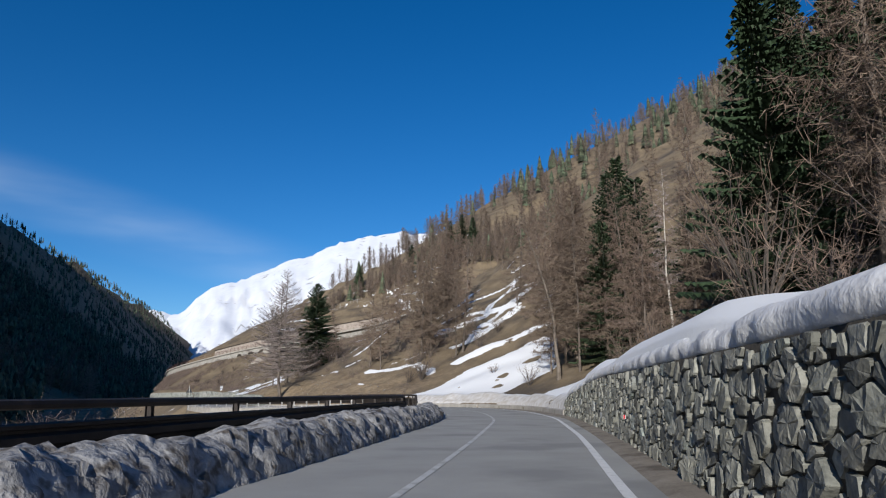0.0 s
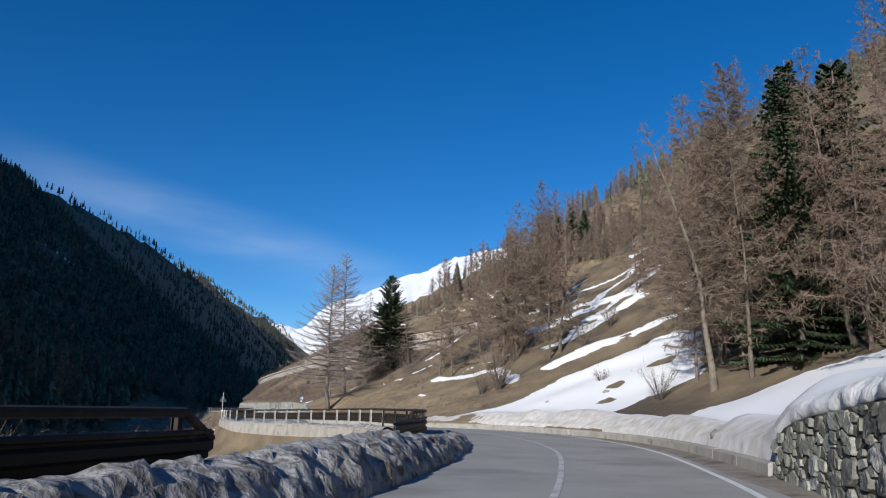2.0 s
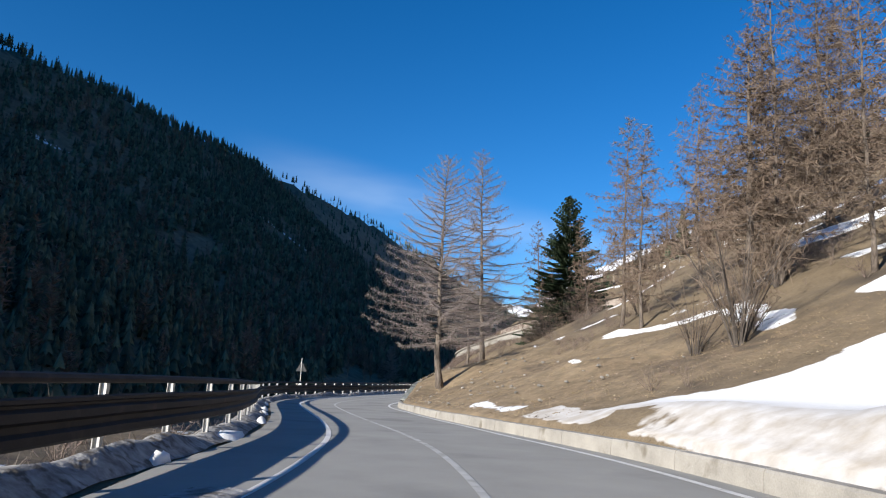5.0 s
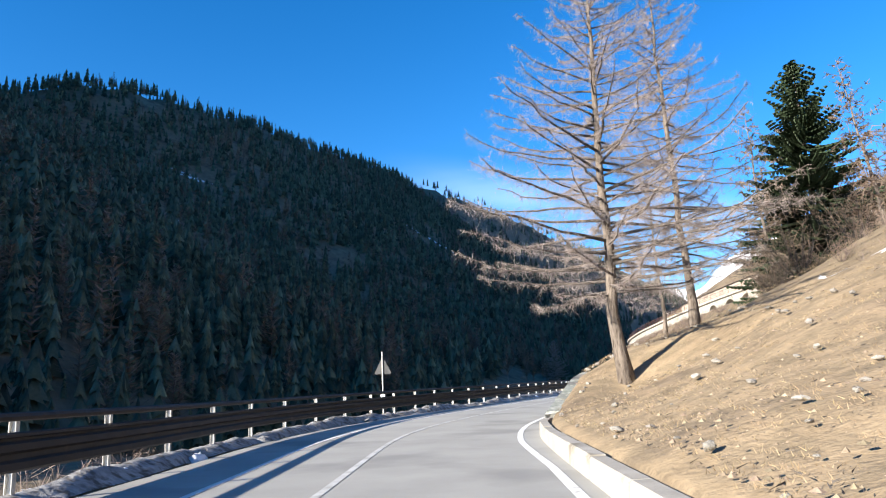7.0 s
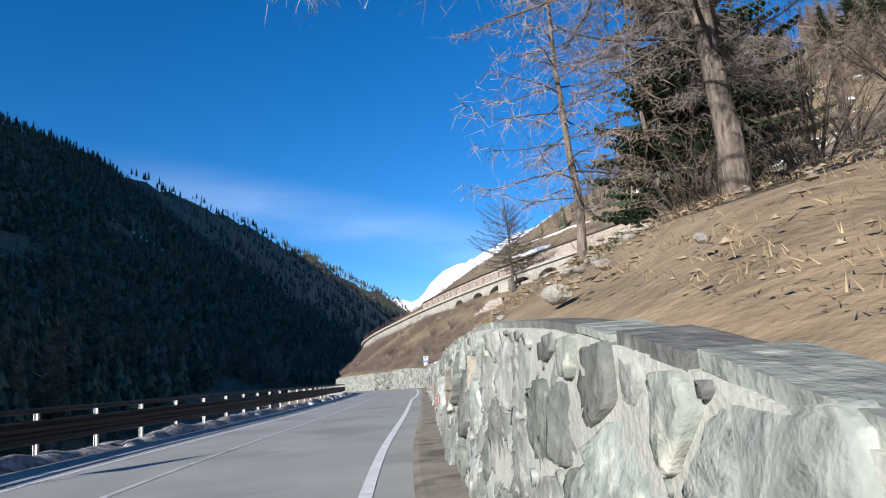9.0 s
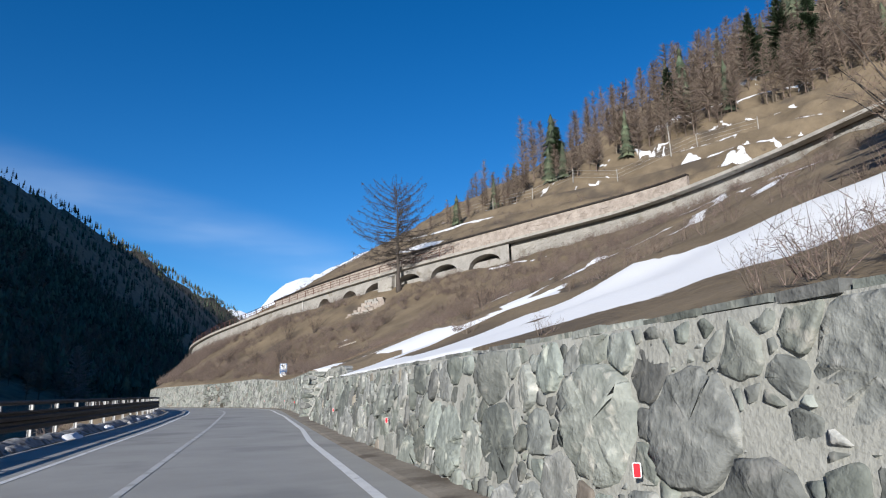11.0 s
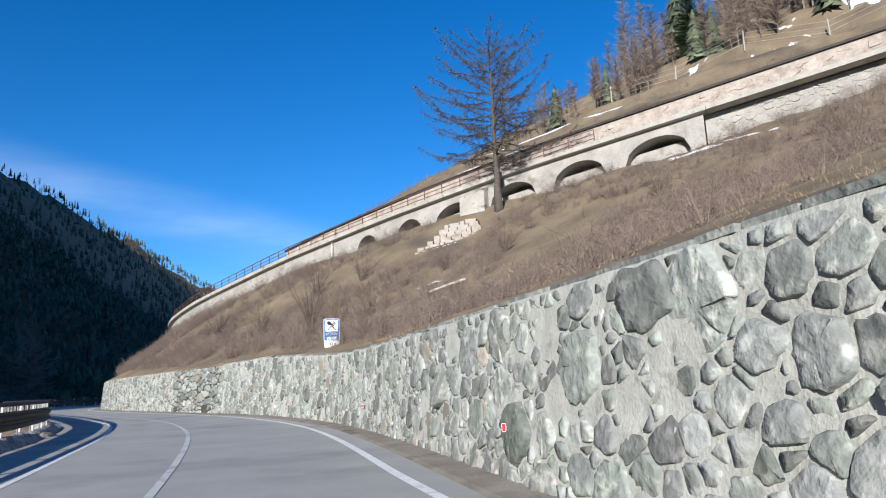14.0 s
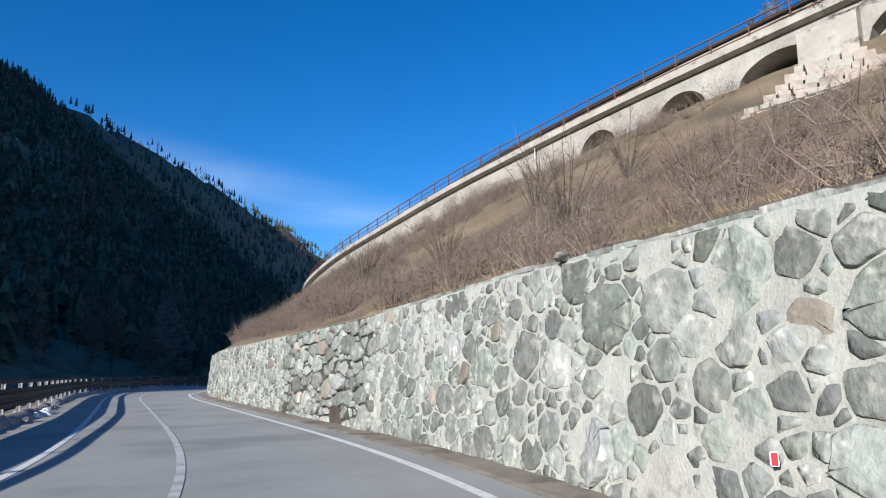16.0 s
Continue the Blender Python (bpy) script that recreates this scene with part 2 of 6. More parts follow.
def ground_material():
    """Dry grass, earth and old snow; how much snow lies comes from the sheet, its ragged edge from noise."""
    m = surface("hillside", (0.125, 0.096, 0.064), (0.24, 0.188, 0.124), 0.35, 0.95, 0.9, 9, 0.08, (0.10, 0.08, 0.06), 0.16, 0.55)
    n, k = m.node_tree.nodes, m.node_tree.links
    bsdf = n["Principled BSDF"]
    grass = bsdf.inputs["Base Color"].links[0].from_socket
    earth, tan, sand = n.new("ShaderNodeAttribute"), n.new("ShaderNodeMix"), n.new("ShaderNodeMix")
    earth.attribute_name = "earth"
    sand.data_type = tan.data_type = "RGBA"
    sand.blend_type = "SCREEN"
    sand.inputs["Factor"].default_value, sand.inputs["B"].default_value = 1.0, (0.115, 0.078, 0.046, 1)
    k.new(grass, sand.inputs["A"])
    blot, share, part_of = n.new("ShaderNodeTexNoise"), n.new("ShaderNodeMapRange"), n.new("ShaderNodeMath")
    blot.inputs["Scale"].default_value, blot.inputs["Detail"].default_value = 1.7, 8.0
    k.new(n.new("ShaderNodeNewGeometry").outputs["Position"], blot.inputs["Vector"])
    share.inputs["From Min"].default_value, share.inputs["From Max"].default_value = 0.38, 0.62
    share.inputs["To Min"].default_value = 0.1
    part_of.operation = "MULTIPLY"
    k.new(blot.outputs["Fac"], share.inputs["Value"]), k.new(share.outputs[0], part_of.inputs[0]), k.new(earth.outputs["Fac"], part_of.inputs[1])
    k.new(part_of.outputs[0], tan.inputs["Factor"]), k.new(grass, tan.inputs["A"]), k.new(sand.outputs["Result"], tan.inputs["B"])
    grass = tan.outputs["Result"]
    lay, edge, cut = n.new("ShaderNodeAttribute"), n.new("ShaderNodeTexNoise"), n.new("ShaderNodeMapRange")
    lay.attribute_name = "snow"
    edge.inputs["Scale"].default_value, edge.inputs["Detail"].default_value = 0.7, 8.0
    k.new(n.new("ShaderNodeNewGeometry").outputs["Position"], edge.inputs["Vector"])
    add = n.new("ShaderNodeMath")
    add.operation = "MULTIPLY_ADD"
    add.inputs[1].default_value = 0.9
    k.new(edge.outputs["Fac"], add.inputs[0]), k.new(lay.outputs["Fac"], add.inputs[2])
    cut.inputs["From Min"].default_value, cut.inputs["From Max"].default_value = 0.94, 1.0
    k.new(add.outputs[0], cut.inputs["Value"])
    over, white = n.new("ShaderNodeMix"), n.new("ShaderNodeMix")
    for x in (over, white):
        x.data_type = "RGBA"
    white.inputs["A"].default_value, white.inputs["B"].default_value = (0.80, 0.82, 0.85, 1), (0.40, 0.355, 0.30, 1)
    soil, soilcut = n.new("ShaderNodeAttribute"), n.new("ShaderNodeMath")
    soil.attribute_name = "grit"
    soilcut.operation = "MULTIPLY"
    grit = n.new("ShaderNodeTexNoise")
    grit.inputs["Scale"].default_value, grit.inputs["Detail"].default_value = 2.3, 6.0
    k.new(n.new("ShaderNodeNewGeometry").outputs["Position"], grit.inputs["Vector"])
    k.new(grit.outputs["Fac"], soilcut.inputs[0]), k.new(soil.outputs["Fac"], soilcut.inputs[1])
    k.new(soilcut.outputs[0], white.inputs["Factor"])
    k.new(cut.outputs[0], over.inputs["Factor"]), k.new(grass, over.inputs["A"]), k.new(white.outputs["Result"], over.inputs["B"])
    k.new(over.outputs["Result"], bsdf.inputs["Base Color"])
    relief = n.new("ShaderNodeMapRange")
    relief.inputs["To Min"].default_value, relief.inputs["To Max"].default_value = 0.9, 0.22
    k.new(cut.outputs[0], relief.inputs["Value"])
    k.new(relief.outputs[0], bsdf.inputs["Normal"].links[0].from_node.inputs["Strength"])
    return m


HILL = ground_material()


# ---- helpers for meshes ----
def solid(name, verts, faces, mat, parent=None, label="", smooth=False):
    """One mesh object from plain verts and faces, under a thing where one is given."""
    me = bpy.data.meshes.new(name)
    me.from_pydata([tuple(map(float, v)) for v in verts], [], [tuple(map(int, q)) for q in faces])
    me.materials.append(mat)
    if smooth:
        me.polygons.foreach_set("use_smooth", [True] * len(me.polygons))
    ob = new(name, me)
    ob.parent = parent
    return tagged(ob, label)


def block(x0, y0, z0, x1, y1, z1):
    v = [(x, y, z) for z in (z0, z1) for x, y in ((x0, y0), (x1, y0), (x1, y1), (x0, y1))]
    return v, [(3, 2, 1, 0), (4, 5, 6, 7), (0, 1, 5, 4), (1, 2, 6, 5), (2, 3, 7, 6), (3, 0, 4, 7)]


def join(pieces):
    """Several (verts, faces) as one."""
    v, q, n = [], [], 0
    for a, b in pieces:
        v.extend(a)
        q.extend(tuple(i + n for i in f) for f in b)
        n += len(a)
    return v, q


def tube(points, radii, sides=6, close=True):
    """A tapered tube along points."""
    p = np.asarray(points, float)
    t = np.gradient(p, axis=0)
    t /= np.linalg.norm(t, axis=1, keepdims=True) + 1e-9
    ref = np.where(np.abs(t[:, 2:]) > 0.9, [[1.0, 0, 0]], [[0, 0, 1.0]])
    a = np.cross(t, ref)
    a /= np.linalg.norm(a, axis=1, keepdims=True) + 1e-9
    b = np.cross(t, a)
    ang = np.arange(sides) * 2 * np.pi / sides
    v = p[:, None] + (a[:, None] * np.cos(ang)[None, :, None] + b[:, None] * np.sin(ang)[None, :, None]) * np.asarray(radii, float)[:, None, None]
    n = len(p)
    q = [(i * sides + j, i * sides + (j + 1) % sides, (i + 1) * sides + (j + 1) % sides, (i + 1) * sides + j) for i in range(n - 1) for j in range(sides)]
    if close:
        q += [tuple(range(sides - 1, -1, -1)), tuple(range((n - 1) * sides, n * sides))]
    return v.reshape(-1, 3), q


def sweep(profile, frames, closed=False):
    """A profile of (out, up) pairs carried along frames of (place, out, up)."""
    v = [tuple(np.asarray(p) + o * a + u * b) for p, a, b in frames for o, u in profile]
    m, n = len(profile), len(frames)
    q = [(i * m + j, i * m + (j + 1) % m, (i + 1) * m + (j + 1) % m, (i + 1) * m + j) for i in range(n - 1) for j in range(m if closed else m - 1)]
    if closed:
        q += [tuple(range(m - 1, -1, -1)), tuple(range((n - 1) * m, n * m))]
    return v, q


def rough(x, y, scale, seed=0):
    """Smooth value noise on arrays, -1 to 1."""
    x, y = np.asarray(x, float) / scale + 37.1 * seed, np.asarray(y, float) / scale + 11.7 * seed
    i, j = np.floor(x), np.floor(y)
    u, w = x - i, y - j
    u, w = u * u * (3 - 2 * u), w * w * (3 - 2 * w)

    def h(a, b):
        s = np.sin(a * 127.1 + b * 311.7 + seed * 74.7) * 43758.5453
        return 2 * (s - np.floor(s)) - 1

    return (h(i, j) * (1 - u) + h(i + 1, j) * u) * (1 - w) + (h(i, j + 1) * (1 - u) + h(i + 1, j + 1) * u) * w


# ---- the plan: the road runs along +y, its edges are x as a function of y ----
YG = np.arange(-460.0, 3700.0, 0.5)


def along(ys, xs, blur):
    """A smooth curve through control values, on YG."""
    g = np.interp(YG, ys, xs)
    k = np.exp(-0.5 * (np.arange(-40, 41) * 0.5 / blur) ** 2)
    return np.convolve(np.pad(g, 40, mode="edge"), k / k.sum(), "valid")


# right white line, left white line, road height
RIGHT = along([-460, -110, -85, -65, -49, -38.8, -25.8, -15.6, -9.4, -3.1, 2, 10.3, 13.9, 23.4, 34.7, 38.9, 42.5, 47.8, 55.5, 67.7, 86.8, 100.6, 110, 118, 124, 129.6, 136, 141, 145.5, 166.3, 176, 186, 196, 206, 216, 226, 260, 320, 500, 3700],
              [-60, -60, -45, -30.4, -19.4, -12.2, -3.7, 1.5, 3.7, 5.0, 5.3, 3.8, 2.7, 0, -2.6, -3.5, -3.95, -3.95, -3.4, -2.1, -0.3, 1.05, 2, 2.8, 3.1, 2.8, 1.9, 0.7, -0.6, -6.5, -8.6, -8.9, -7.5, -4, 2, 12, 56, 135, 330, 3500], 2.2)
LEFT = along([-460, -110, -85, -65, -46.6, -36.1, -28.3, -25.2, -18.5, -15, -10, -4, 4, 10.8, 14.2, 20.7, 34.5, 38.4, 44.6, 52.6, 58.5, 74.1, 95.5, 114.5, 126, 134.8, 140, 146.9, 171, 181, 191, 201, 211, 221, 260, 320, 500, 3700],
             [-66, -66, -52, -37, -23.9, -17, -11.8, -9.9, -6.5, -4.8, -3.1, -1.7, -1.2, -1.7, -2.3, -3.9, -7.8, -8.9, -9.6, -9.3, -8.7, -6.5, -4.4, -3, -2.7, -3.1, -4.1, -5.8, -12.3, -14.3, -14.6, -13.5, -10.5, -5, 40, 119, 314, 3480], 2.2)
LEVEL = along([-460, -60, -30, 0, 10, 20, 32, 40, 64, 75, 90, 115, 126, 150, 200, 3700], [-0.1, -0.08, 0.0, 0.15, 0.17, 0.02, -0.14, -0.18, -0.1, -0.03, 0.0, 0.08, 0.05, 0, -0.1, -0.1], 6.0)
# height of kerb or wall along the right edge, and how far its face stands from the line
TOP = along([-460, -60, -36, -30, -24.2, -23.2, -22.4, -19, 40.5, 42, 43.5, 45, 47, 50, 56, 88, 92.2, 93.1, 93.9, 94.8, 101.6, 103, 125, 128.4, 136, 145, 166, 200, 3700], [1.6, 1.65, 1.85, 1.7, 1.2, 1.1, 0.34, 0.32, 0.32, 0.42, 0.75, 1.1, 1.4, 1.6, 1.62, 1.62, 1.65, 1.85, 2.05, 2.3, 2.32, 2.22, 2.25, 2.4, 2.7, 2.62, 2.65, 2.4, 2.0], 0.6)
FACE = along([-460, -12, -7, -1, 41, 45, 3700], [1.0, 1.0, 0.85, 0.55, 0.55, 1.1, 1.1], 1.0)


def at(curve, y):
    return np.interp(y, YG, curve)


SLANT = 1 / np.sqrt(1 + np.gradient(RIGHT, 0.5) ** 2)
# where the ground behind the wall begins, measured along x
BACK = (FACE + np.interp(YG, [91.6, 92.2, 102.6, 103.2], [0, 0.9, 0.9, 0])) / SLANT


def edge(curve, y, off=0.0, z=0.0):
    """A place beside the curve: off metres to its right, z above the road, with the outward and along directions."""
    d = (at(curve, y + 0.25) - at(curve, y - 0.25)) / 0.5
    t = np.array([d, 1.0, 0]) / math.hypot(d, 1)
    n = np.array([t[1], -t[0], 0])
    return np.array([at(curve, y), y, at(LEVEL, y) + z]) + n * off, n, t


def stations(y0, y1, step):
    return np.linspace(y0, y1, max(2, int(round((y1 - y0) / step)) + 1))


# railway: plan and height of the deck's edge, as functions of y
DECK_Y = [60, 80, 95, 103, 110, 118, 125, 136, 147, 158, 170, 187, 197, 206, 214]
DECK_X = along(DECK_Y, [52, 50, 47.6, 46.3, 45.3, 43.2, 40.3, 31.4, 22.6, 15.6, 8.8, 1.3, -1.6, -1.6, 1.5], 2.5)
DECK_Z = along(DECK_Y, [25.6, 24.4, 22.9, 22.0, 21.3, 20.4, 19.5, 18.0, 16.5, 15.1, 13.5, 11.4, 10.2, 9.2, 8.2], 2.5)

DECK_SLANT = 1 / np.sqrt(1 + np.gradient(DECK_X, 0.5) ** 2)


def ridge_x(y):
    return -350 + 0.3 * y


def ridge_z(y):
    # y 20 to 190: crest out of view, raised to shade the slope
    return np.interp(y, [-460, -150, -40, 20, 90, 130, 160, 190, 225, 246, 262, 280, 300, 330, 400, 500, 800, 1000, 1500, 3700], [90, 100, 110, 280, 235, 205, 178, 150, 138, 140, 145, 153, 161, 167, 173, 178, 183, 181, 170, 160])


def foot_x(y):
    return -72 + 0.2 * np.maximum(y, 0)


def height_right(dist, y):
    """Ground height right of the wall, dist metres behind its face."""
    z0, wh = at(LEVEL, y), at(TOP, y)
    d = np.maximum(dist, 0) * np.where(y < 0, at(SLANT, y), 1.0)
    free = wh + d * (0.28 + 0.34 * (1 - np.exp(-d / 30)))
    # the stretch under the railway rises to its foot, then a bench, then the upper slope
    dd = np.maximum(at(DECK_X, y) - at(RIGHT, y) - at(FACE, y), 4.0)
    zd = at(DECK_Z, y)
    foot = zd - np.interp(y, [95, 110, 132, 137, 147, 153, 158, 166, 190], [0.8, 1.6, 1.9, 2.15, 2.0, 1.65, 1.45, 1.4, 1.3])
    below = wh + (foot - wh) * np.clip(d / dd, 0, 1) ** np.interp(y, [100, 140, 170], [1.12, 1.2, 1.1])
    kd = at(DECK_SLANT, y)
    e = (d - dd) * kd
    start = np.interp(y, [134, 136, 162, 164], [1.4, 2.8, 2.8, 1.4])
    above = zd - 0.15 + np.maximum(e - 4.9, 0) * 0.59 / kd + np.clip((e - 4.5) / 0.45, 0, 1) * 2.9 * np.clip((y - 119) / 4, 0, 1)
    rail = np.where(e < start, below, np.where(e < start + 0.6, foot + (zd - 0.25 - foot) * np.clip((e - start) / 0.6, 0, 1), above))
    k = np.clip((y - 72) / 26, 0, 1)
    k = k * k * (3 - 2 * k)
    z = free * (1 - k) + rail * k
    far = np.clip((d - 14) / 40, 0, 1)
    z = z + far * (2.2 * rough(d, y, 23, 3) + 1.1 * rough(d, y, 9, 4)) * (1 - 0.85 * k * np.clip((70 - d) / 30, 0, 1)) + np.clip(d / 6, 0, 1) * 0.28 * rough(d, y, 3.4, 5)
    z = z + np.clip(d / 1.6, 0, 1) * 0.42 * np.exp(-(((y - 53) / 7.5) ** 2))
    z = z - np.clip((d - 0.7) / 1.2, 0, 1) * 0.58 * np.exp(-(((y - 43.8) / 2.6) ** 2)) * np.clip((6 - d) / 3, 0, 1)
    near = np.clip((y - 14) / 4, 0, 1) * np.clip((66 - y) / 4, 0, 1) * np.clip((12 - d) / 3, 0, 1) * np.clip(d / 1.5, 0, 1)
    z = z + near * (0.11 * rough(d, y, 1.5, 31) + 0.05 * rough(d, y, 0.8, 32))
    # old field terraces
    ter = np.clip((d - 34) / 12, 0, 1) * np.clip((150 - d) / 20, 0, 1) * np.clip((y - 20) / 30, 0, 1) * np.clip((260 - y) / 40, 0, 1)
    step = z / 3.4
    z = z * (1 - 0.6 * ter) + 0.6 * ter * 3.4 * (np.floor(step) + np.clip((step - np.floor(step) - 0.7) / 0.3, 0, 1))
    return z0 + np.minimum(z, 340)


def height_left(x, y):
    """Ground left of the road: shoulder, drop to the stream, the far mountain side."""
    z0 = at(LEVEL, y)
    d = at(LEFT, y) - x
    floor = np.interp(y, [-460, 40, 150, 230, 300], [-9, -9, -6, -1.5, -1.5])
    held = np.clip((y + 4) / 3, 0, 1) * np.clip((66 - y) / 4, 0, 1)
    drop = z0 - 0.04 - 0.62 * np.maximum(d - 3.2, 0) - 1.9 * held * np.clip((d - 2.65) / 0.35, 0, 1)
    fx, rx, rz = foot_x(y), ridge_x(y), ridge_z(y)
    u = (fx - x) / np.maximum(fx - rx, 30)
    hill = floor + (rz - floor) * np.where(u < 1, np.clip(u, 0, 1) ** 1.1, 1 - 0.35 * np.clip(u - 1, 0, 2))
    hill = hill + np.clip(u * 3, 0, 1) * (7 * rough(x, y, 70, 7) + 4 * rough(x, y, 28, 8)) * np.where(u < 1.0, 1 - 0.5 * u, 0.5)
    # unseen higher mountain, added between the sun and this valley side to shade it
    a, b = np.clip((-1.35 * (y - 10) - 70 - x) / 130, 0, 1), np.clip((y - 1.17 * x - 330) / 130, 0, 1)
    hill = np.maximum(hill, 440 * a * a * (3 - 2 * a) * b * b * (3 - 2 * b) + 6 * rough(x, y, 60, 17) - 6)
    return np.maximum(np.maximum(drop, floor + 0.5 * rough(x, y, 9, 9)), hill)


def ground_z(x, y):
    x, y = np.asarray(x, float), np.asarray(y, float)
    r = at(RIGHT, y) + at(BACK, y)
    return np.where(x > r, height_right(x - r, y), np.where(x < at(LEFT, y), height_left(x, y), at(LEVEL, y)))


# ---- where old snow lies ----
def snow_at(x, y):
    s = np.full(np.shape(x), -1.0)
    dist = x - at(RIGHT, y)

    def lay(x0, y0, x1, y1, r, amount=0.75):
        u, w, r = x1 - x0, y1 - y0, max(1.3 * r, 0.75) if r < 1.4 else r
        k = np.clip(((x - x0) * u + (y - y0) * w) / (u * u + w * w + 1e-6), 0, 1)
        gap = np.hypot(x - x0 - k * u, y - y0 - k * w)
        np.maximum(s, amount * (1 - (gap / r) ** 2), out=s)

    def patch(ring, amount):
        """A drift with this outline, thinning out over its last metre."""
        inside, gap = np.zeros(np.shape(x), bool), np.full(np.shape(x), 1e9)
        for (ax, ay), (bx, by) in zip(ring, ring[1:] + ring[:1]):
            u, w = bx - ax, by - ay
            k = np.clip(((x - ax) * u + (y - ay) * w) / (u * u + w * w), 0, 1)
            gap = np.minimum(gap, np.hypot(x - ax - k * u, y - ay - k * w))
            inside ^= ((ay > y) != (by > y)) & (x < u * (y - ay) / (w if w else 1e-9) + ax)
        np.maximum(s, np.where(inside, 0.45 + (amount - 0.45) * np.clip(gap, 0, 1), 0.45 - gap), out=s)

    # bank on the first wall and behind the kerb
    np.maximum(s, np.where((y < -16) & (dist > 0.9) & (dist < 16), 0.95 - 0.05 * dist, -1), out=s)
    np.maximum(s, np.where((y > -22) & (y < 17) & (dist > 0.85) & (dist < 3.2), 0.8 - 0.12 * np.maximum(y - 8, 0), -1), out=s)
    patch([(4.3, 15.6), (5.6, 14.3), (8, 13.1), (13.5, 14.5), (16.7, 12.4), (20.9, 12.4), (22.2, 8.7), (13.9, -1.8), (11.5, 0.1), (8.1, -1.4), (5.8, 4)], 0.9)
    patch([(2.2, -19.5), (5.2, -10.5), (8.4, -7.9), (10.5, -8.8), (13.6, -9.8), (15, -14), (9, -20)], 0.95)
    lay(63, 147.3, 74.3, 130.2, 0.7, 0.8), lay(67.7, 146.7, 81.9, 132.3, 0.7, 0.8), lay(75.8, 142.4, 90, 130, 0.7, 0.75), lay(60.8, 131, 54, 140, 0.6, 0.75), lay(19.7, 34.4, 25.1, 30.6, 1.2, 0.8), lay(25.3, 35.1, 28.2, 26.5, 0.9, 0.8), lay(36.8, 38.9, 30, 44, 0.8, 0.75), lay(49, 51.6, 43, 57, 0.8, 0.75), lay(40, 47, 46, 40, 0.7, 0.75), lay(33, 36, 38, 31, 0.7, 0.7), lay(22, 39, 28, 40, 0.8, 0.75)
    lay(3.3, 17.6, 4.2, 14, 0.7, 0.8), lay(2.7, 20.2, 1.5, 25.2, 0.6, 0.64), lay(9, 35.3, 12.4, 27, 0.9, 0.75), lay(12.4, 27, 11.4, 19.6, 0.9, 0.7), lay(5.6, 46.6, 7.9, 42.6, 0.6, 0.62), lay(6.2, 30.9, 6.6, 29.6, 0.6, 0.62)
    lay(14.5, 18.5, 20, 17, 1.3, 0.75), lay(17, 24.4, 27, 24.8, 1.3, 0.7), lay(27.7, 19.4, 30, 21, 2.2, 0.75), lay(36.5, 39.4, 27, 33, 0.9, 0.7), lay(21, 16, 25, 14, 1.3, 0.7), lay(12, 33.5, 15, 29, 0.8, 0.65), lay(7.7, 45, 11.2, 44.2, 0.8, 0.62)
    lay(20, 26, 33, 30, 1.6, 0.65), lay(24, 44, 34, 48, 1.4, 0.6), lay(12, 48, 18, 52, 0.9, 0.55), lay(30, 22, 44, 30, 1.6, 0.6), lay(12, 55, 20, 60, 0.9, 0.55)
    # the long drift above the second wall, with thin tongues up the slope
    patch([(-0.6, 89.2), (-1.0, 79), (-0.8, 76), (0.1, 74.2), (5.5, 71.5), (8.5, 74), (9.5, 80), (7.6, 84.7), (9, 88), (12.8, 93.5), (10.4, 94.4), (8.3, 94), (6.6, 95.8), (5, 94.2), (3.4, 91)], 0.92)
    lay(3.4, 89, 2.6, 84, 1.6, 0.95), lay(3.5, 104.2, 4.5, 100, 0.8, 0.9), lay(4.5, 100, 5.6, 97.5, 1.1, 0.9), lay(5.6, 97.5, 6.4, 95.4, 1.5, 0.92), lay(5.2, 95, 7, 92, 1.5, 0.9), lay(10.4, 94.2, 20.6, 102.6, 0.8, 0.8), lay(20.6, 102.6, 23.8, 99.7, 0.5, 0.75), lay(14, 104.5, 19.7, 106.9, 0.6, 0.75)
    lay(17, 91, 25, 98, 0.7, 0.75), lay(28, 100, 38.4, 110, 0.6, 0.7), lay(19, 88, 31, 95, 0.7, 0.7), lay(3.9, 104, 4.4, 116, 0.35, 0.6), lay(20, 117, 22, 114, 0.5, 0.6)
    lay(19.3, 123.5, 21.4, 121, 0.5, 0.6), lay(10.5, 139.6, 13.5, 137.6, 0.3, 0.6), lay(2.9, 132, 1.0, 143, 0.3, 0.6)
    # thin strips on the slope above the railway
    lay(52, 147.3, 56.6, 140.8, 0.7, 0.6), lay(56.6, 140.8, 63.5, 135.3, 0.7, 0.6), lay(63.5, 135.3, 68.4, 126.9, 0.7, 0.6), lay(47.3, 146.2, 49.9, 142.8, 0.7, 0.6), lay(55.6, 132.8, 53.6, 117, 0.6, 0.75), lay(58.5, 131, 56.5, 118, 0.5, 0.7), lay(44.3, 152, 48.7, 150, 0.7, 0.6), lay(53, 124, 53.2, 121, 0.5, 0.7)
    for bx, by, br in ((7.3, 84.8, 1.1), (6.9, 83.6, 0.9), (2.5, 76.8, 0.7), (3.8, 85.9, 1.2), (5.9, 85.7, 1.0), (5.9, 84.8, 0.8), (3.7, 84.6, 0.9), (12.6, 5.5, 0.5), (10.3, 3.2, 0.5), (16.5, 6.0, 0.9)):
        s[:] = s - 1.3 * np.exp(-(((x - bx) ** 2 + (y - by) ** 2) / br**2))
    # strips left along the terraces
    z = ground_z(x, y) / 3.4
    strip = 0.92 - 3.4 * np.abs(z - np.floor(z) - 0.35) + 0.45 * rough(x, y, 11, 11) + 0.25 * rough(x, y, 5, 16)
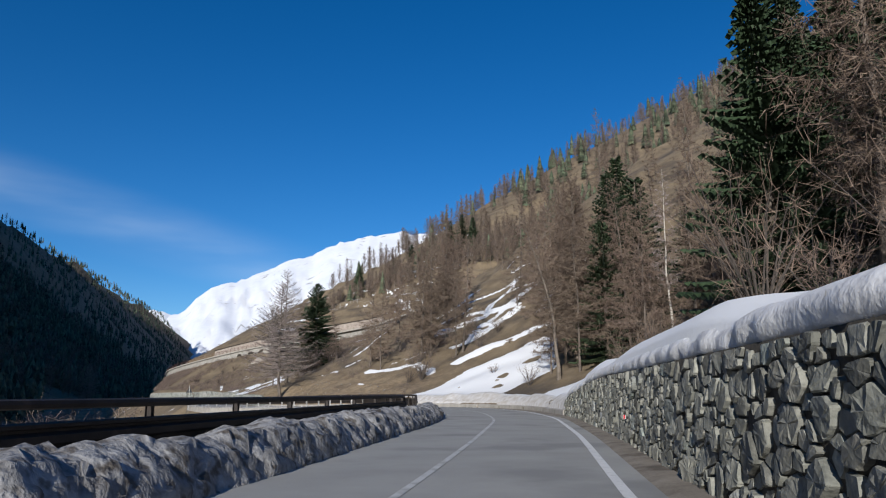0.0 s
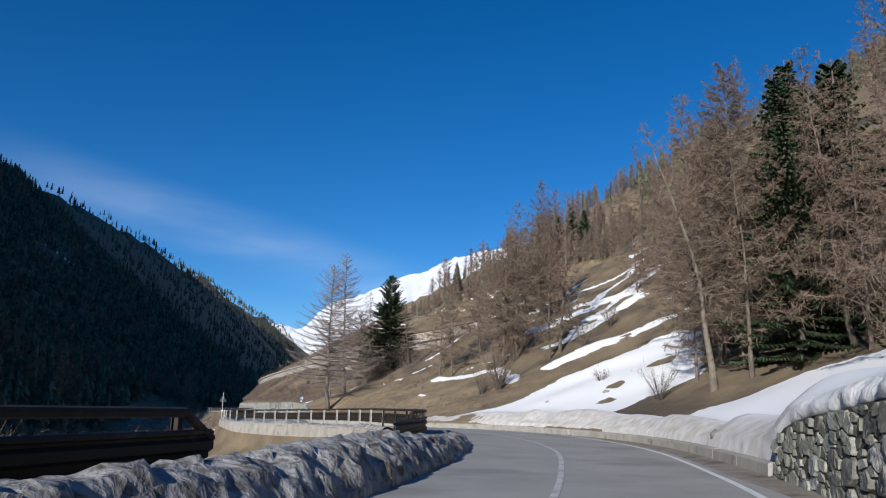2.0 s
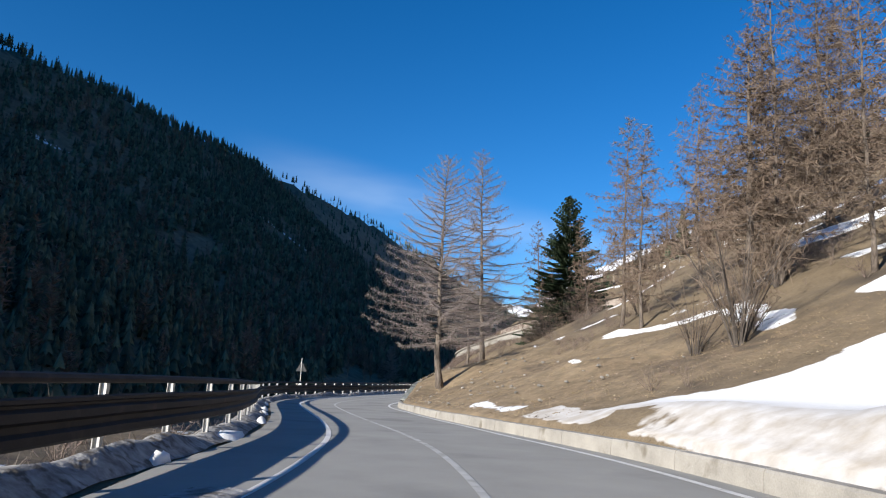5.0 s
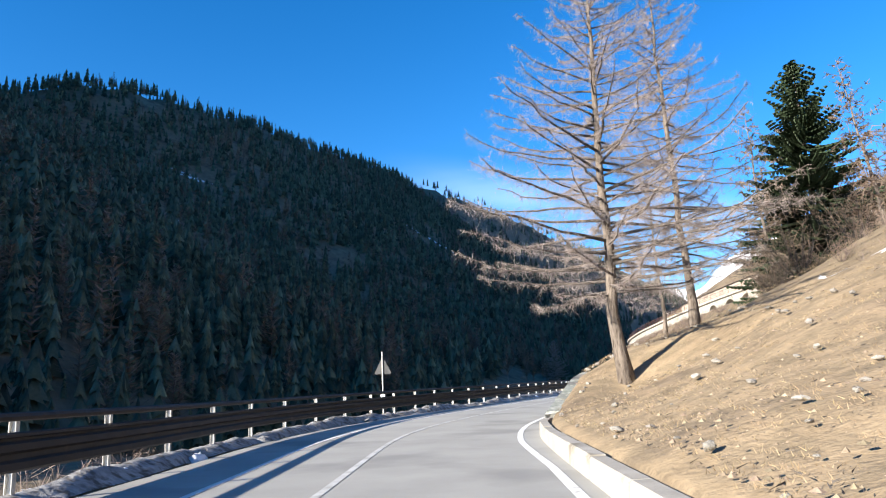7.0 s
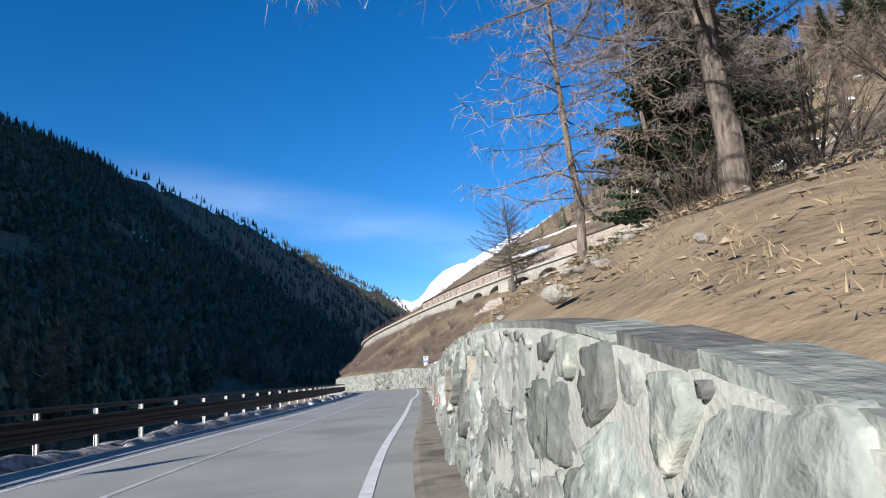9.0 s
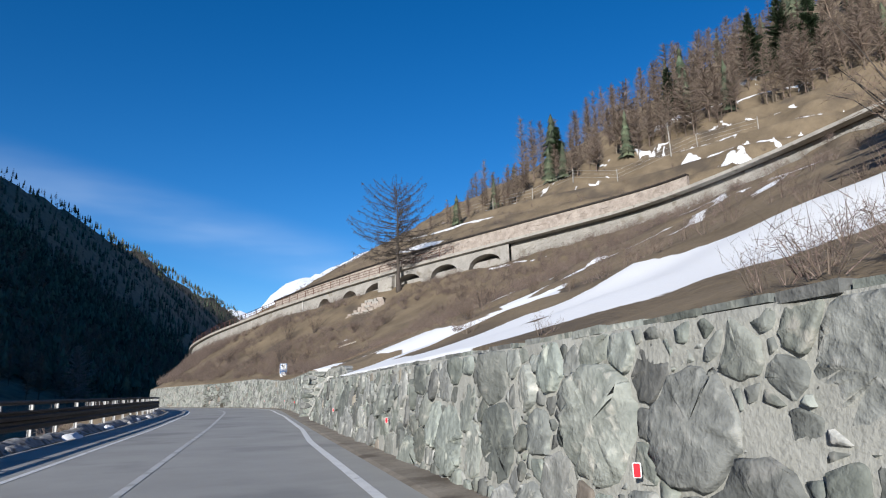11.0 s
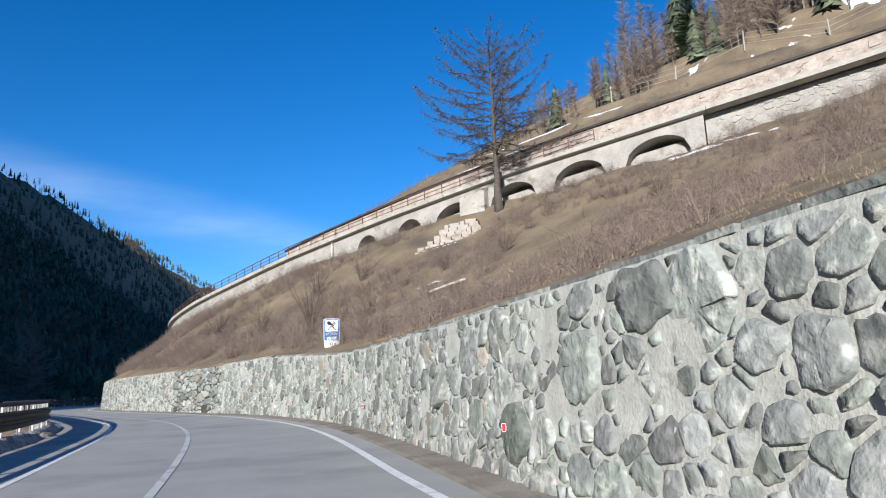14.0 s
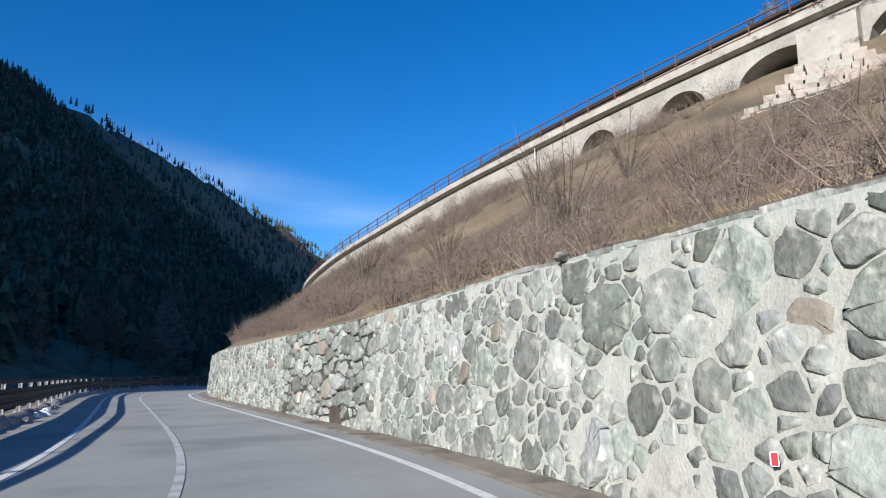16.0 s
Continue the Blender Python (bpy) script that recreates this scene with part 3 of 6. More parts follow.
    np.maximum(s, np.where((dist > 27) & (dist < 130) & (y > 10) & (y < 300), strip - np.clip((dist - 95) / 40, 0, 1) - 0.9 * np.clip((100 - y) / 25, 0, 1) - 0.3 * np.clip((y - 92) / 10, 0, 1), -1), out=s)
    # shaded valley floor
    low = np.where((x < at(LEFT, y) - 4) & (x > foot_x(y) - 5), 0.12 + 0.5 * rough(x, y, 8, 12), -1)
    np.maximum(s, low, out=s)
    lay(-116, 401, -110, 420, 8, 0.95), lay(-182, 280, -176, 290, 7, 0.95), lay(-149, 211, -145, 220, 6, 0.9)
    high = np.where(x < foot_x(y) - 40, -0.08 + 0.45 * rough(x, y, 24, 13), -1)
    return np.maximum(s, high)


# ---- ground sheet ----
def build_ground():
    rows = np.concatenate([np.arange(-450, -80, 18), np.arange(-80, 216, 0.6), np.geomspace(217, 3650, 70)])
    far = np.concatenate([np.arange(14, 40, 0.85), np.arange(40, 78, 1.1), np.geomspace(79.5, 1900, 26)])
    right = np.concatenate([[-0.6, 0.12, 0.34, 0.6, 0.9, 1.25, 1.7, 2.2, 2.8], np.arange(3.5, 14, 0.75), far])
    left = np.concatenate([[0.5, 1.2, 2.0, 2.6, 3.2, 4.0, 5.0, 6.5, 8, 10, 12.5], np.geomspace(15.5, 1700, 62)])
    y = rows[:, None]
    face = (at(RIGHT, rows) + at(BACK, rows))[:, None]
    xr, xl = face + right[None, :], at(LEFT, rows)[:, None] - left[None, ::-1]
    xm = at(LEFT, rows)[:, None] + (at(RIGHT, rows) - at(LEFT, rows))[:, None] * np.linspace(0, 1, 4)[None, :]
    yr = np.broadcast_to(y, xr.shape)
    zr = np.where(right[None, :] < 0.2, at(LEVEL, yr) - 0.06, height_right(np.maximum(right[None, :] - 0.3, 0), yr))
    zl = height_left(xl, np.broadcast_to(y, xl.shape))
    x = np.concatenate([xl, xm, xr], 1)
    z = np.concatenate([zl, np.broadcast_to(at(LEVEL, y) - 0.12, xm.shape), zr], 1)
    yy = np.broadcast_to(y, x.shape)
    snow = snow_at(x, yy)
    dist = x - at(RIGHT, yy)
    # drifts have a body: banks on the wall and behind the kerb, a shallow layer elsewhere
    behind = x > face + 0.3
    z = z + np.where(behind & (snow > 0), 0.10 * np.clip(snow * 3, 0, 1), 0)
    bank = np.where(yy < -17, 0.42 + 0.3 * rough(dist, yy, 4.0, 14), 0.38 + 0.18 * rough(dist, yy, 1.6, 15)) * np.clip((16 - yy) / 6, 0, 1)
    hump = np.exp(-(((dist - np.where(yy < -17, 2.6, 2.1)) / np.where(yy < -17, 1.3, 0.7)) ** 2))
    z = z + np.where(behind, np.maximum(bank, 0) * hump, 0)
    grit = np.clip(1.5 - np.abs(dist - 1.4), 0, 1) * (yy < 20) * (yy > -24) * 1.3
    n, m = x.shape
    v = np.stack([x, yy, z], -1).reshape(-1, 3)
    i = np.arange((n - 1) * m).reshape(n - 1, m)[:, :-1].ravel()
    q = np.stack([i, i + 1, i + m + 1, i + m], 1)
    me = bpy.data.meshes.new("ground")
    me.from_pydata(v.tolist(), [], q.tolist())
    earth = np.clip((yy - 12) / 6, 0, 1) * np.clip((68 - yy) / 8, 0, 1) * np.clip((13 - dist) / 5, 0, 1) * (dist > 0)
    for name, data in (("snow", snow), ("grit", grit), ("earth", earth)):
        me.attributes.new(name, "FLOAT", "POINT").data.foreach_set("value", np.ascontiguousarray(data, dtype=np.float32).ravel())
    me.materials.append(HILL)
    me.polygons.foreach_set("use_smooth", [True] * len(me.polygons))
    tagged(new("ground", me), "steep hillside of dry grass with patches of old snow", "ground", kind="structure")


build_ground()


# ---- road, paint, kerb ----
def ribbon(name, mat, ys, a, b, lift, label, category, cols=1):
    """A strip of the road between a(y) and b(y), each giving x, lifted above the road's height."""
    v = [(a(y) + (b(y) - a(y)) * j / cols, y, at(LEVEL, y) + lift) for y in ys for j in range(cols + 1)]
    m = cols + 1
    q = [(i * m + j, i * m + j + 1, (i + 1) * m + j + 1, (i + 1) * m + j) for i in range(len(ys) - 1) for j in range(cols)]
    return tagged(solid(name, v, q, mat), label, category, kind="structure")


ROAD_Y = np.concatenate([stations(-300, -80, 10), stations(-79, 230, 1.0), stations(240, 700, 20)])
ribbon("road", ASPHALT, ROAD_Y, lambda y: at(LEFT, y) - np.interp(y, [-2, 6], [0.75, 1.7]), lambda y: at(RIGHT, y) + 0.55, 0.0, "grey asphalt mountain road with worn surface", "road", 3)


def paint(name, curve, y0, y1, off, width, label, mat=None):
    fr = [edge(curve, y, off) for y in stations(y0, y1, 0.7)]
    v = [tuple(p + n * s + np.array([0, 0, 0.006])) for p, n, _ in fr for s in (-width / 2, width / 2)]
    q = [(2 * i, 2 * i + 1, 2 * i + 3, 2 * i + 2) for i in range(len(fr) - 1)]
    return tagged(solid(name, v, q, mat or PAINT), label, "road marking", kind="structure")


MIDDLE = (RIGHT + LEFT) / 2 - np.interp(YG, [-15, 20, 60, 90], [0.3, 0.62, 0.62, 0.46])
RIGHT_LINE = RIGHT + np.interp(YG, [16, 21, 32, 37, 84, 90, 104, 112], [0, 0.2, 0.2, 0, 0, 0.22, 0.22, 0])
paint("edge_line", RIGHT_LINE, -120, 225, 0.0, 0.15, "white edge line painted on the asphalt")
paint("edge_line", LEFT, 2, 225, 0.0, 0.12, "white edge line painted on the asphalt")
paint("centre_line", MIDDLE, -120, 225, 0.0, 0.12, "worn white centre line on the asphalt", WORN)


def shoulder():
    def inset(y):
        return float(np.interp(y, [-26, -23, -9, -3], [0.0, 0.24, 0.24, 0.0]))

    fr = [edge(RIGHT, y, 0.0) for y in stations(-110, 225, 1.2)]
    v = [tuple(p + n * o + np.array([0, 0, z])) for p, n, _ in fr for o, z in ((0.42 - inset(p[1]), -0.02), (0.62 - inset(p[1]), 0.02), (1.5, 0.05))]
    q = [(3 * i + j, 3 * i + j + 1, 3 * i + j + 4, 3 * i + j + 3) for i in range(len(fr) - 1) for j in range(2)]
    tagged(solid("shoulder", v, q, surface("gravel_shoulder", (0.17, 0.145, 0.115), (0.30, 0.265, 0.22), 1.5, 0.95, 0.8, 25, 0.02, (0.12, 0.1, 0.08), 1.0, 0.55)), "strip of grit and earth beside the asphalt", "verge", kind="structure")


shoulder()


def kerb(y0, y1, name):
    """Cast kerb in lengths, with open joints between them."""
    root = tagged(new(name), "pale weathered concrete kerb in cast lengths", "kerb", kind="structure")
    y, rng = y0, np.random.default_rng(5)
    while y < y1:
        e = min(y + 2.4, y1)
        tip = rng.normal(0, 0.008)
        prof = [(0.0, -0.1), (0.02, 0.27 + tip), (0.05, 0.31 + tip), (0.25, 0.315 + tip), (0.3, -0.1)]
        fr = [(p, n, np.array([0, 0, 1.0])) for p, n, _ in (edge(RIGHT, u, float(at(FACE, u)) - 0.05) for u in stations(y + 0.012, e - 0.012, 0.6))]
        solid("kerbstone", *sweep(prof, fr, True), CONCRETE, root)
        y = e
    return root


kerb(-22.6, -1.4, "kerb")
kerb(-0.9, 41.6, "kerb")


# ---- rubble walls ----
def clip_cell(poly, nx, ny, c):
    """The part of a polygon where nx*x + ny*y <= c."""
    out = []
    for (ax, ay), (bx, by) in zip(poly, poly[1:] + poly[:1]):
        da, db = nx * ax + ny * ay - c, nx * bx + ny * by - c
        if da <= 0:
            out.append((ax, ay))
        if (da < 0 < db) or (db < 0 < da):
            k = da / (da - db)
            out.append((ax + (bx - ax) * k, ay + (by - ay) * k))
    return out


def rubble(length, tall, sizes, rng, tight=0.8, squash=1.0, gap=0.02):
    """Stones of mixed size packed on a face of that length; tall(s) is its height. Yields polygons in (s, h)."""
    sites, grid = [], {}
    length, raw = length * squash, tall

    def tall(u):
        return raw(u / squash)

    top = max(tall(s) for s in np.linspace(0, length, 60))
    for r, per in sizes:
        for _ in range(int(per * length / squash)):
            s, h = rng.uniform(0, length), rng.uniform(0, top)
            rr = r * rng.uniform(0.75, 1.2)
            if h > tall(s) - 0.6 * rr:
                continue
            key = (int(s / 0.5), int(h / 0.5))
            near = [q for i in (-1, 0, 1) for j in (-1, 0, 1) for q in grid.get((key[0] + i, key[1] + j), ())]
            if all(math.hypot(s - a, h - b) > tight * (rr + c) for a, b, c in near):
                grid.setdefault(key, []).append((s, h, rr))
                sites.append((s, h, rr))
    for s, h, r in sites:
        a0, b0 = rng.uniform(1.3, 1.9), rng.uniform(1.3, 1.9)
        poly = [(s - a0 * r, h - b0 * r), (s + a0 * r, h - b0 * r), (s + a0 * r, h + b0 * r), (s - a0 * r, h + b0 * r)]
        poly = clip_cell(poly, 0.7, 0.7, 0.7 * s + 0.7 * h + rng.uniform(1.4, 2.2) * r)
        poly = clip_cell(poly, -0.7, 0.7, -0.7 * s + 0.7 * h + rng.uniform(1.4, 2.2) * r)
        tilt = rng.uniform(0, 6.28)
        poly = clip_cell(poly, math.cos(tilt), math.sin(tilt), math.cos(tilt) * s + math.sin(tilt) * h + rng.uniform(0.9, 1.3) * r)
        poly = clip_cell(poly, 0, -1, 0.03)
        poly = clip_cell(poly, 0, 1, tall(s) - 0.015)
        key = (int(s / 0.5), int(h / 0.5))
        for i in (-1, 0, 1):
            for j in (-1, 0, 1):
                for a, b, c in grid.get((key[0] + i, key[1] + j), ()):
                    if (a, b) != (s, h) and poly:
                        nx, ny = a - s, b - h
                        g = math.hypot(nx, ny)
                        cut = (a * a + b * b - c * c - s * s - h * h + r * r) / 2 - gap * g
                        poly = clip_cell(poly, nx, ny, cut)
        if len(poly) < 3:
            continue
        # worn corners
        soft = []
        for p, q in zip(poly, poly[1:] + poly[:1]):
            if math.hypot(q[0] - p[0], q[1] - p[1]) > 0.012:
                jx, jy = rng.normal(0, 0.05 * r, 2)
                soft += [(p[0] * 0.91 + q[0] * 0.09, p[1] * 0.91 + q[1] * 0.09), (p[0] * 0.5 + q[0] * 0.5 + jx, p[1] * 0.5 + q[1] * 0.5 + jy), (p[0] * 0.09 + q[0] * 0.91, p[1] * 0.09 + q[1] * 0.91)]
        if len(soft) >= 9:
            yield [(p / squash, q) for p, q in soft], r


def stone_shape(poly, r, place, rng, bulge, plain=False):
    """A rounded stone standing out of the face by about bulge."""
    if plain or r < 0.09:
        poly = [p for i, p in enumerate(poly) if i % 3 != 1]
    c = np.mean(poly, 0)
    tx, ty = rng.normal(0, 0.085, 2)
    lift = bulge * rng.uniform(0.35, 1.3)
    v = []
    for k, out in ((1.0, -0.03), (0.985, 0.7 * lift), (0.93, lift), (0.6, lift * 1.03)) if r > 0.12 and not plain else ((1.0, -0.03), (0.965, 0.7 * lift), (0.84, lift)) if r > 0.1 and not plain else ((1.0, -0.03), (0.88, lift)):
        for p in poly:
            d = (np.asarray(p) - c) * k
            v.append(place(c[0] + d[0], c[1] + d[1], out + (tx * d[0] + ty * d[1] if out > 0 else 0) + (rng.normal(0, 0.05) * lift + rng.normal(0, 0.03) * r if out > 0 else 0)))
    v.append(place(c[0], c[1], lift * rng.uniform(0.85, 1.25)))
    m = len(poly)
    e = len(v) // m - 1
    q = [(k * m + j, k * m + (j + 1) % m, (k + 1) * m + (j + 1) % m, (k + 1) * m + j) for k in range(e) for j in range(m)]
    q += [(e * m + j, e * m + (j + 1) % m, (e + 1) * m) for j in range(m)]
    return v, q


def wall_run(name, y0, y1, face, top, label, sizes, bulge, seed, mats, joint, singles, lean=0.1, squash=1.0, gap=0.02, odd=0.07, tight=0.8, coping=True, mortar=0.014, soft=True):
    """A retaining wall along the road: a backing of mortar, and its stones. singles: the stretch of y whose stones are pieces of their own."""
    rng = np.random.default_rng(seed)
    ys = stations(y0, y1, 0.25)
    pts = [edge(RIGHT, y, face(y))[0] for y in ys]
    arc = np.concatenate([[0], np.cumsum([np.linalg.norm(b - a) for a, b in zip(pts, pts[1:])])])

    fine = np.arange(0, arc[-1] + 0.05, 0.05)
    fy = np.interp(fine, arc, ys)
    frames = [edge(RIGHT, y, face(y)) for y in fy]
    fp, fn = [tuple(map(float, f[0])) for f in frames], [tuple(map(float, f[1])) for f in frames]
    ft = [float(top(y)) for y in fy]
    last = len(fine) - 2

    def place(s, h, out):
        i = min(max(int(s * 20), 0), last)
        k, (ax, ay, az), (bx, by, bz), n = s * 20 - i, fp[i], fp[i + 1], fn[i]
        o = lean * h - out
        return (ax + (bx - ax) * k + n[0] * o, ay + (by - ay) * k + n[1] * o, az + (bz - az) * k + h)

    def tall(s):
        return ft[min(max(int(s * 20), 0), last)]

    root = tagged(new(name), label, "stone wall", kind="structure")
    v, q = [], []
    cols = stations(0, arc[-1], 0.13)
    levels = [-0.15, *np.linspace(0, 1, 15).tolist()]
    for s in cols:
        for k in levels:
            h = k * tall(s) if k > 0 else k
            v.append(place(s, h, mortar * (0.6 + 0.9 * float(rough(s, h * 1.3, 0.34, seed)) + 0.5 * float(rough(s, h * 1.2, 0.15, seed + 1))) + (0.02 if coping and k == 1.0 else 0)))
        p = place(s, tall(s), -0.42)
        v += [(p[0], p[1], p[2] + 0.01), (p[0], p[1], p[2] - tall(s) - 0.2)]
    m = len(levels) + 2
    for i in range(len(cols) - 1):
        q += [(i * m + j, i * m + j + 1, (i + 1) * m + j + 1, (i + 1) * m + j) for j in range(m - 1)]
    q += [tuple(range(m)), tuple(range((len(cols) - 1) * m, len(cols) * m))[::-1]]
    solid("backing", v, q, joint, root, smooth=True)
    rest, oddrest = [], []
    for poly, r in rubble(arc[-1], tall, sizes, rng, tight, squash, gap):
        if rng.random() < 0.05:
            continue
        y = float(np.interp(np.mean(poly, 0)[0], arc, ys))
        tan = rng.random() < odd and r > 0.08
        shape = stone_shape(poly, r, place, rng, bulge * (0.6 + 2.2 * r), y > 148 or y < -56)
        if singles[0] < y < singles[1]:
            c = np.mean(shape[0], 0)
            ob = solid("stone", [np.asarray(p) - c for p in shape[0]], shape[1], mats[2] if tan else mats[0], root, smooth=soft)
            ob.location = c
        else:
            (oddrest if tan else rest).append(shape)
    for part, mat in ((rest, mats[1]), (oddrest, mats[3])):
        if part:
            tagged(solid("stonework", *join(part), mat, root, smooth=soft), kind="stuff")
    return root


BIG = [(0.42, 1.6), (0.31, 6), (0.24, 14), (0.17, 30), (0.12, 50), (0.085, 70), (0.055, 70)]
MIXED = [(0.36, 1.0), (0.27, 4), (0.19, 14), (0.14, 30), (0.10, 60), (0.065, 90)]
SMALL = [(0.19, 3), (0.14, 12), (0.10, 34), (0.07, 70)]
BLOCKS = [(0.24, 5), (0.18, 16), (0.13, 26), (0.09, 40)]
GREEN = (STONE, STONES, TAN, TANS)


def sloped(y):
    """The near wall ends in a long slope down to the road."""
    return min(at(TOP, y), 0.2 + max(98.6 - y, 0) * 0.2245)


def low_b(y):
    return at(TOP, y) - 0.05


def make_walls():
    wall_run("wall_near_bend", 41.5, 98.6, lambda y: at(FACE, y), sloped, "retaining wall of grey-green rubble stones set in pale mortar", BIG, 0.045, 21, GREEN, MORTAR, (80.5, 89.0), squash=0.85, odd=0.05, gap=0.016, tight=0.80, mortar=0.013)
    wall_run("wall_recess", 91.8, 102.3, lambda y: at(FACE, y) + 0.9, low_b, "set-back stretch of rubble retaining wall with flatter courses", [(0.24, 2), *SMALL], 0.03, 22, GREEN, MORTAR, (95, 102), squash=0.6, odd=0.14, gap=0.015, tight=0.84)
    wall_run("wall_far", 102.0, 142.2, lambda y: at(FACE, y), low_b, "long retaining wall of grey-green rubble stones in pale mortar", MIXED, 0.04, 23, GREEN, MORTAR, (115.5, 123.0), squash=0.85, odd=0.05, gap=0.018, tight=0.84, mortar=0.013)
    wall_run("wall_dry_blocks", 142.0, 150.5, lambda y: at(FACE, y), low_b, "stretch of rough blocks laid dry with dark open joints", BLOCKS, 0.09, 25, GREEN, DARK_BACK, (142, 150.5), squash=0.55, odd=0.04, gap=0.024, tight=0.78, coping=False, mortar=0.008)
    wall_run("wall_beyond", 150.3, 196.0, lambda y: at(FACE, y), low_b, "retaining wall of pale grey stones round the bend", SMALL, 0.05, 26, GREEN, MORTAR, (0, 0), squash=0.6, odd=0.04, gap=0.012, coping=False)
    return_face()
    wall_run("wall_dry_stone", -95.0, -22.9, lambda y: at(FACE, y), lambda y: at(TOP, y) - 0.03, "dark dry-stone retaining wall under a bank of snow", [(0.20, 3), (0.15, 14), (0.11, 40), (0.07, 80)], 0.07, 24, (SLATE, SLATES, STONE, STONES), DARK_BACK, (-42, -36.5), squash=0.7, gap=0.01, odd=0.1, mortar=0.01, soft=False)


def stone_face(root, length, tall, place, sizes, bulge, seed, mat, squash, gap=0.015):
    """Stones on any other face, joined."""
    rng = np.random.default_rng(seed)
    shapes = [stone_shape(poly, r, place, rng, bulge, True) for poly, r in rubble(length, tall, sizes, rng, 0.8, squash, gap)]
    return tagged(solid("stonework", *join(shapes), mat, root), kind="stuff")


def return_face():
    """The end of the far wall, facing back down the road, and the cemented rim of the sloping end before it."""
    p, n, t = edge(RIGHT, 101.9, at(FACE, 101.9) - 0.02)
    root = bpy.data.objects["wall_far"]
    tall = low_b(102.0)

    def place(s, h, out):
        return tuple(p + n * (s + 0.1 * h) - t * out + np.array([0, 0, h]))

    v = [place(s, h, o) for o in (0.0, -0.3) for s, h in ((0, -0.1), (1.35, -0.1), (1.35, tall), (0, tall))]
    solid("end_backing", v, [(0, 1, 2, 3), (7, 6, 5, 4), (0, 4, 5, 1), (1, 5, 6, 2), (2, 6, 7, 3), (3, 7, 4, 0)], MORTAR, root)
    stone_face(root, 1.3, lambda s: tall, place, [(0.14, 60), (0.1, 90), (0.07, 90)], 0.07, 77, STONES, 0.5)
    fr = [(q + np.array([0, 0, sloped(y)]), m, np.array([0, 0, 1.0])) for y, (q, m, _) in ((y, edge(RIGHT, y, at(FACE, y) + 0.1 * sloped(y))) for y in stations(91.9, 98.8, 0.3))]
    solid("rim", *sweep([(-0.06, -0.07), (-0.07, 0.05), (-0.03, 0.085), (0.16, 0.09), (0.2, -0.05)], fr, True), PALERIM, bpy.data.objects["wall_near_bend"], "pale cemented rim")


def copings():
    """Thin slabs along the top of the mortared walls."""
    rng = np.random.default_rng(31)
    for y0, y1, face, top, wall in ((41.7, 91.8, lambda y: at(FACE, y), sloped, "wall_near_bend"), (92.6, 101.6, lambda y: at(FACE, y) + 0.9, low_b, "wall_recess"), (102.2, 141.8, lambda y: at(FACE, y), low_b, "wall_far")):
        y, root = y0, bpy.data.objects[wall]
        while y < y1:
            e = min(y + rng.uniform(0.35, 0.9), y1)
            a, b, n = edge(RIGHT, y + 0.02, face(y))[0], edge(RIGHT, e - 0.02, face(e))[0], edge(RIGHT, y, 0)[1]
            h, k, o, d = top(y), top(e), rng.uniform(0.0, 0.05), rng.uniform(0.035, 0.06)
            v = [tuple(p + n * (0.1 * g + s) + np.array([0, 0, g + z + rng.normal(0, 0.006)])) for z in (-0.005, d) for p, s, g in ((a, -o, h), (b, -o * 0.6, k), (b, 0.44, k), (a, 0.44, h))]
            solid("coping_slab", v, [(3, 2, 1, 0), (4, 5, 6, 7), (0, 1, 5, 4), (1, 2, 6, 5), (2, 3, 7, 6), (3, 0, 4, 7)], STONE, root)
            y = e


def ledge_snow():
    """Snow lying on the ramp between the sloping wall end and the set-back wall."""
    v, q, ys = [], [], stations(92.2, 98.2, 0.35)
    for y in ys:
        p, n, _ = edge(RIGHT, y, at(FACE, y))
        h = sloped(y)
        for o, z in ((0.12 + 0.1 * h, 0.0), (0.3 + 0.1 * h, 0.07), (0.7 + 0.1 * h, 0.1), (1.05 + 0.1 * h, 0.12)):
            v.append(tuple(p + n * o + np.array([0, 0, h + z + 0.03 * float(rough(o, y, 0.6, 3))])))
    q = [(4 * i + j, 4 * i + j + 1, 4 * i + j + 5, 4 * i + j + 4) for i in range(len(ys) - 1) for j in range(3)]
    tagged(solid("snow_ramp", v, q, SNOW, smooth=True), "narrow ramp of old snow behind the sloping wall end", "snow", kind="stuff")


# ---- guard rail on the valley side ----
def rail_off(y):
    return float(np.interp(y, [-6, 6, 140, 150], [1.5, 2.25, 2.25, 1.9]))


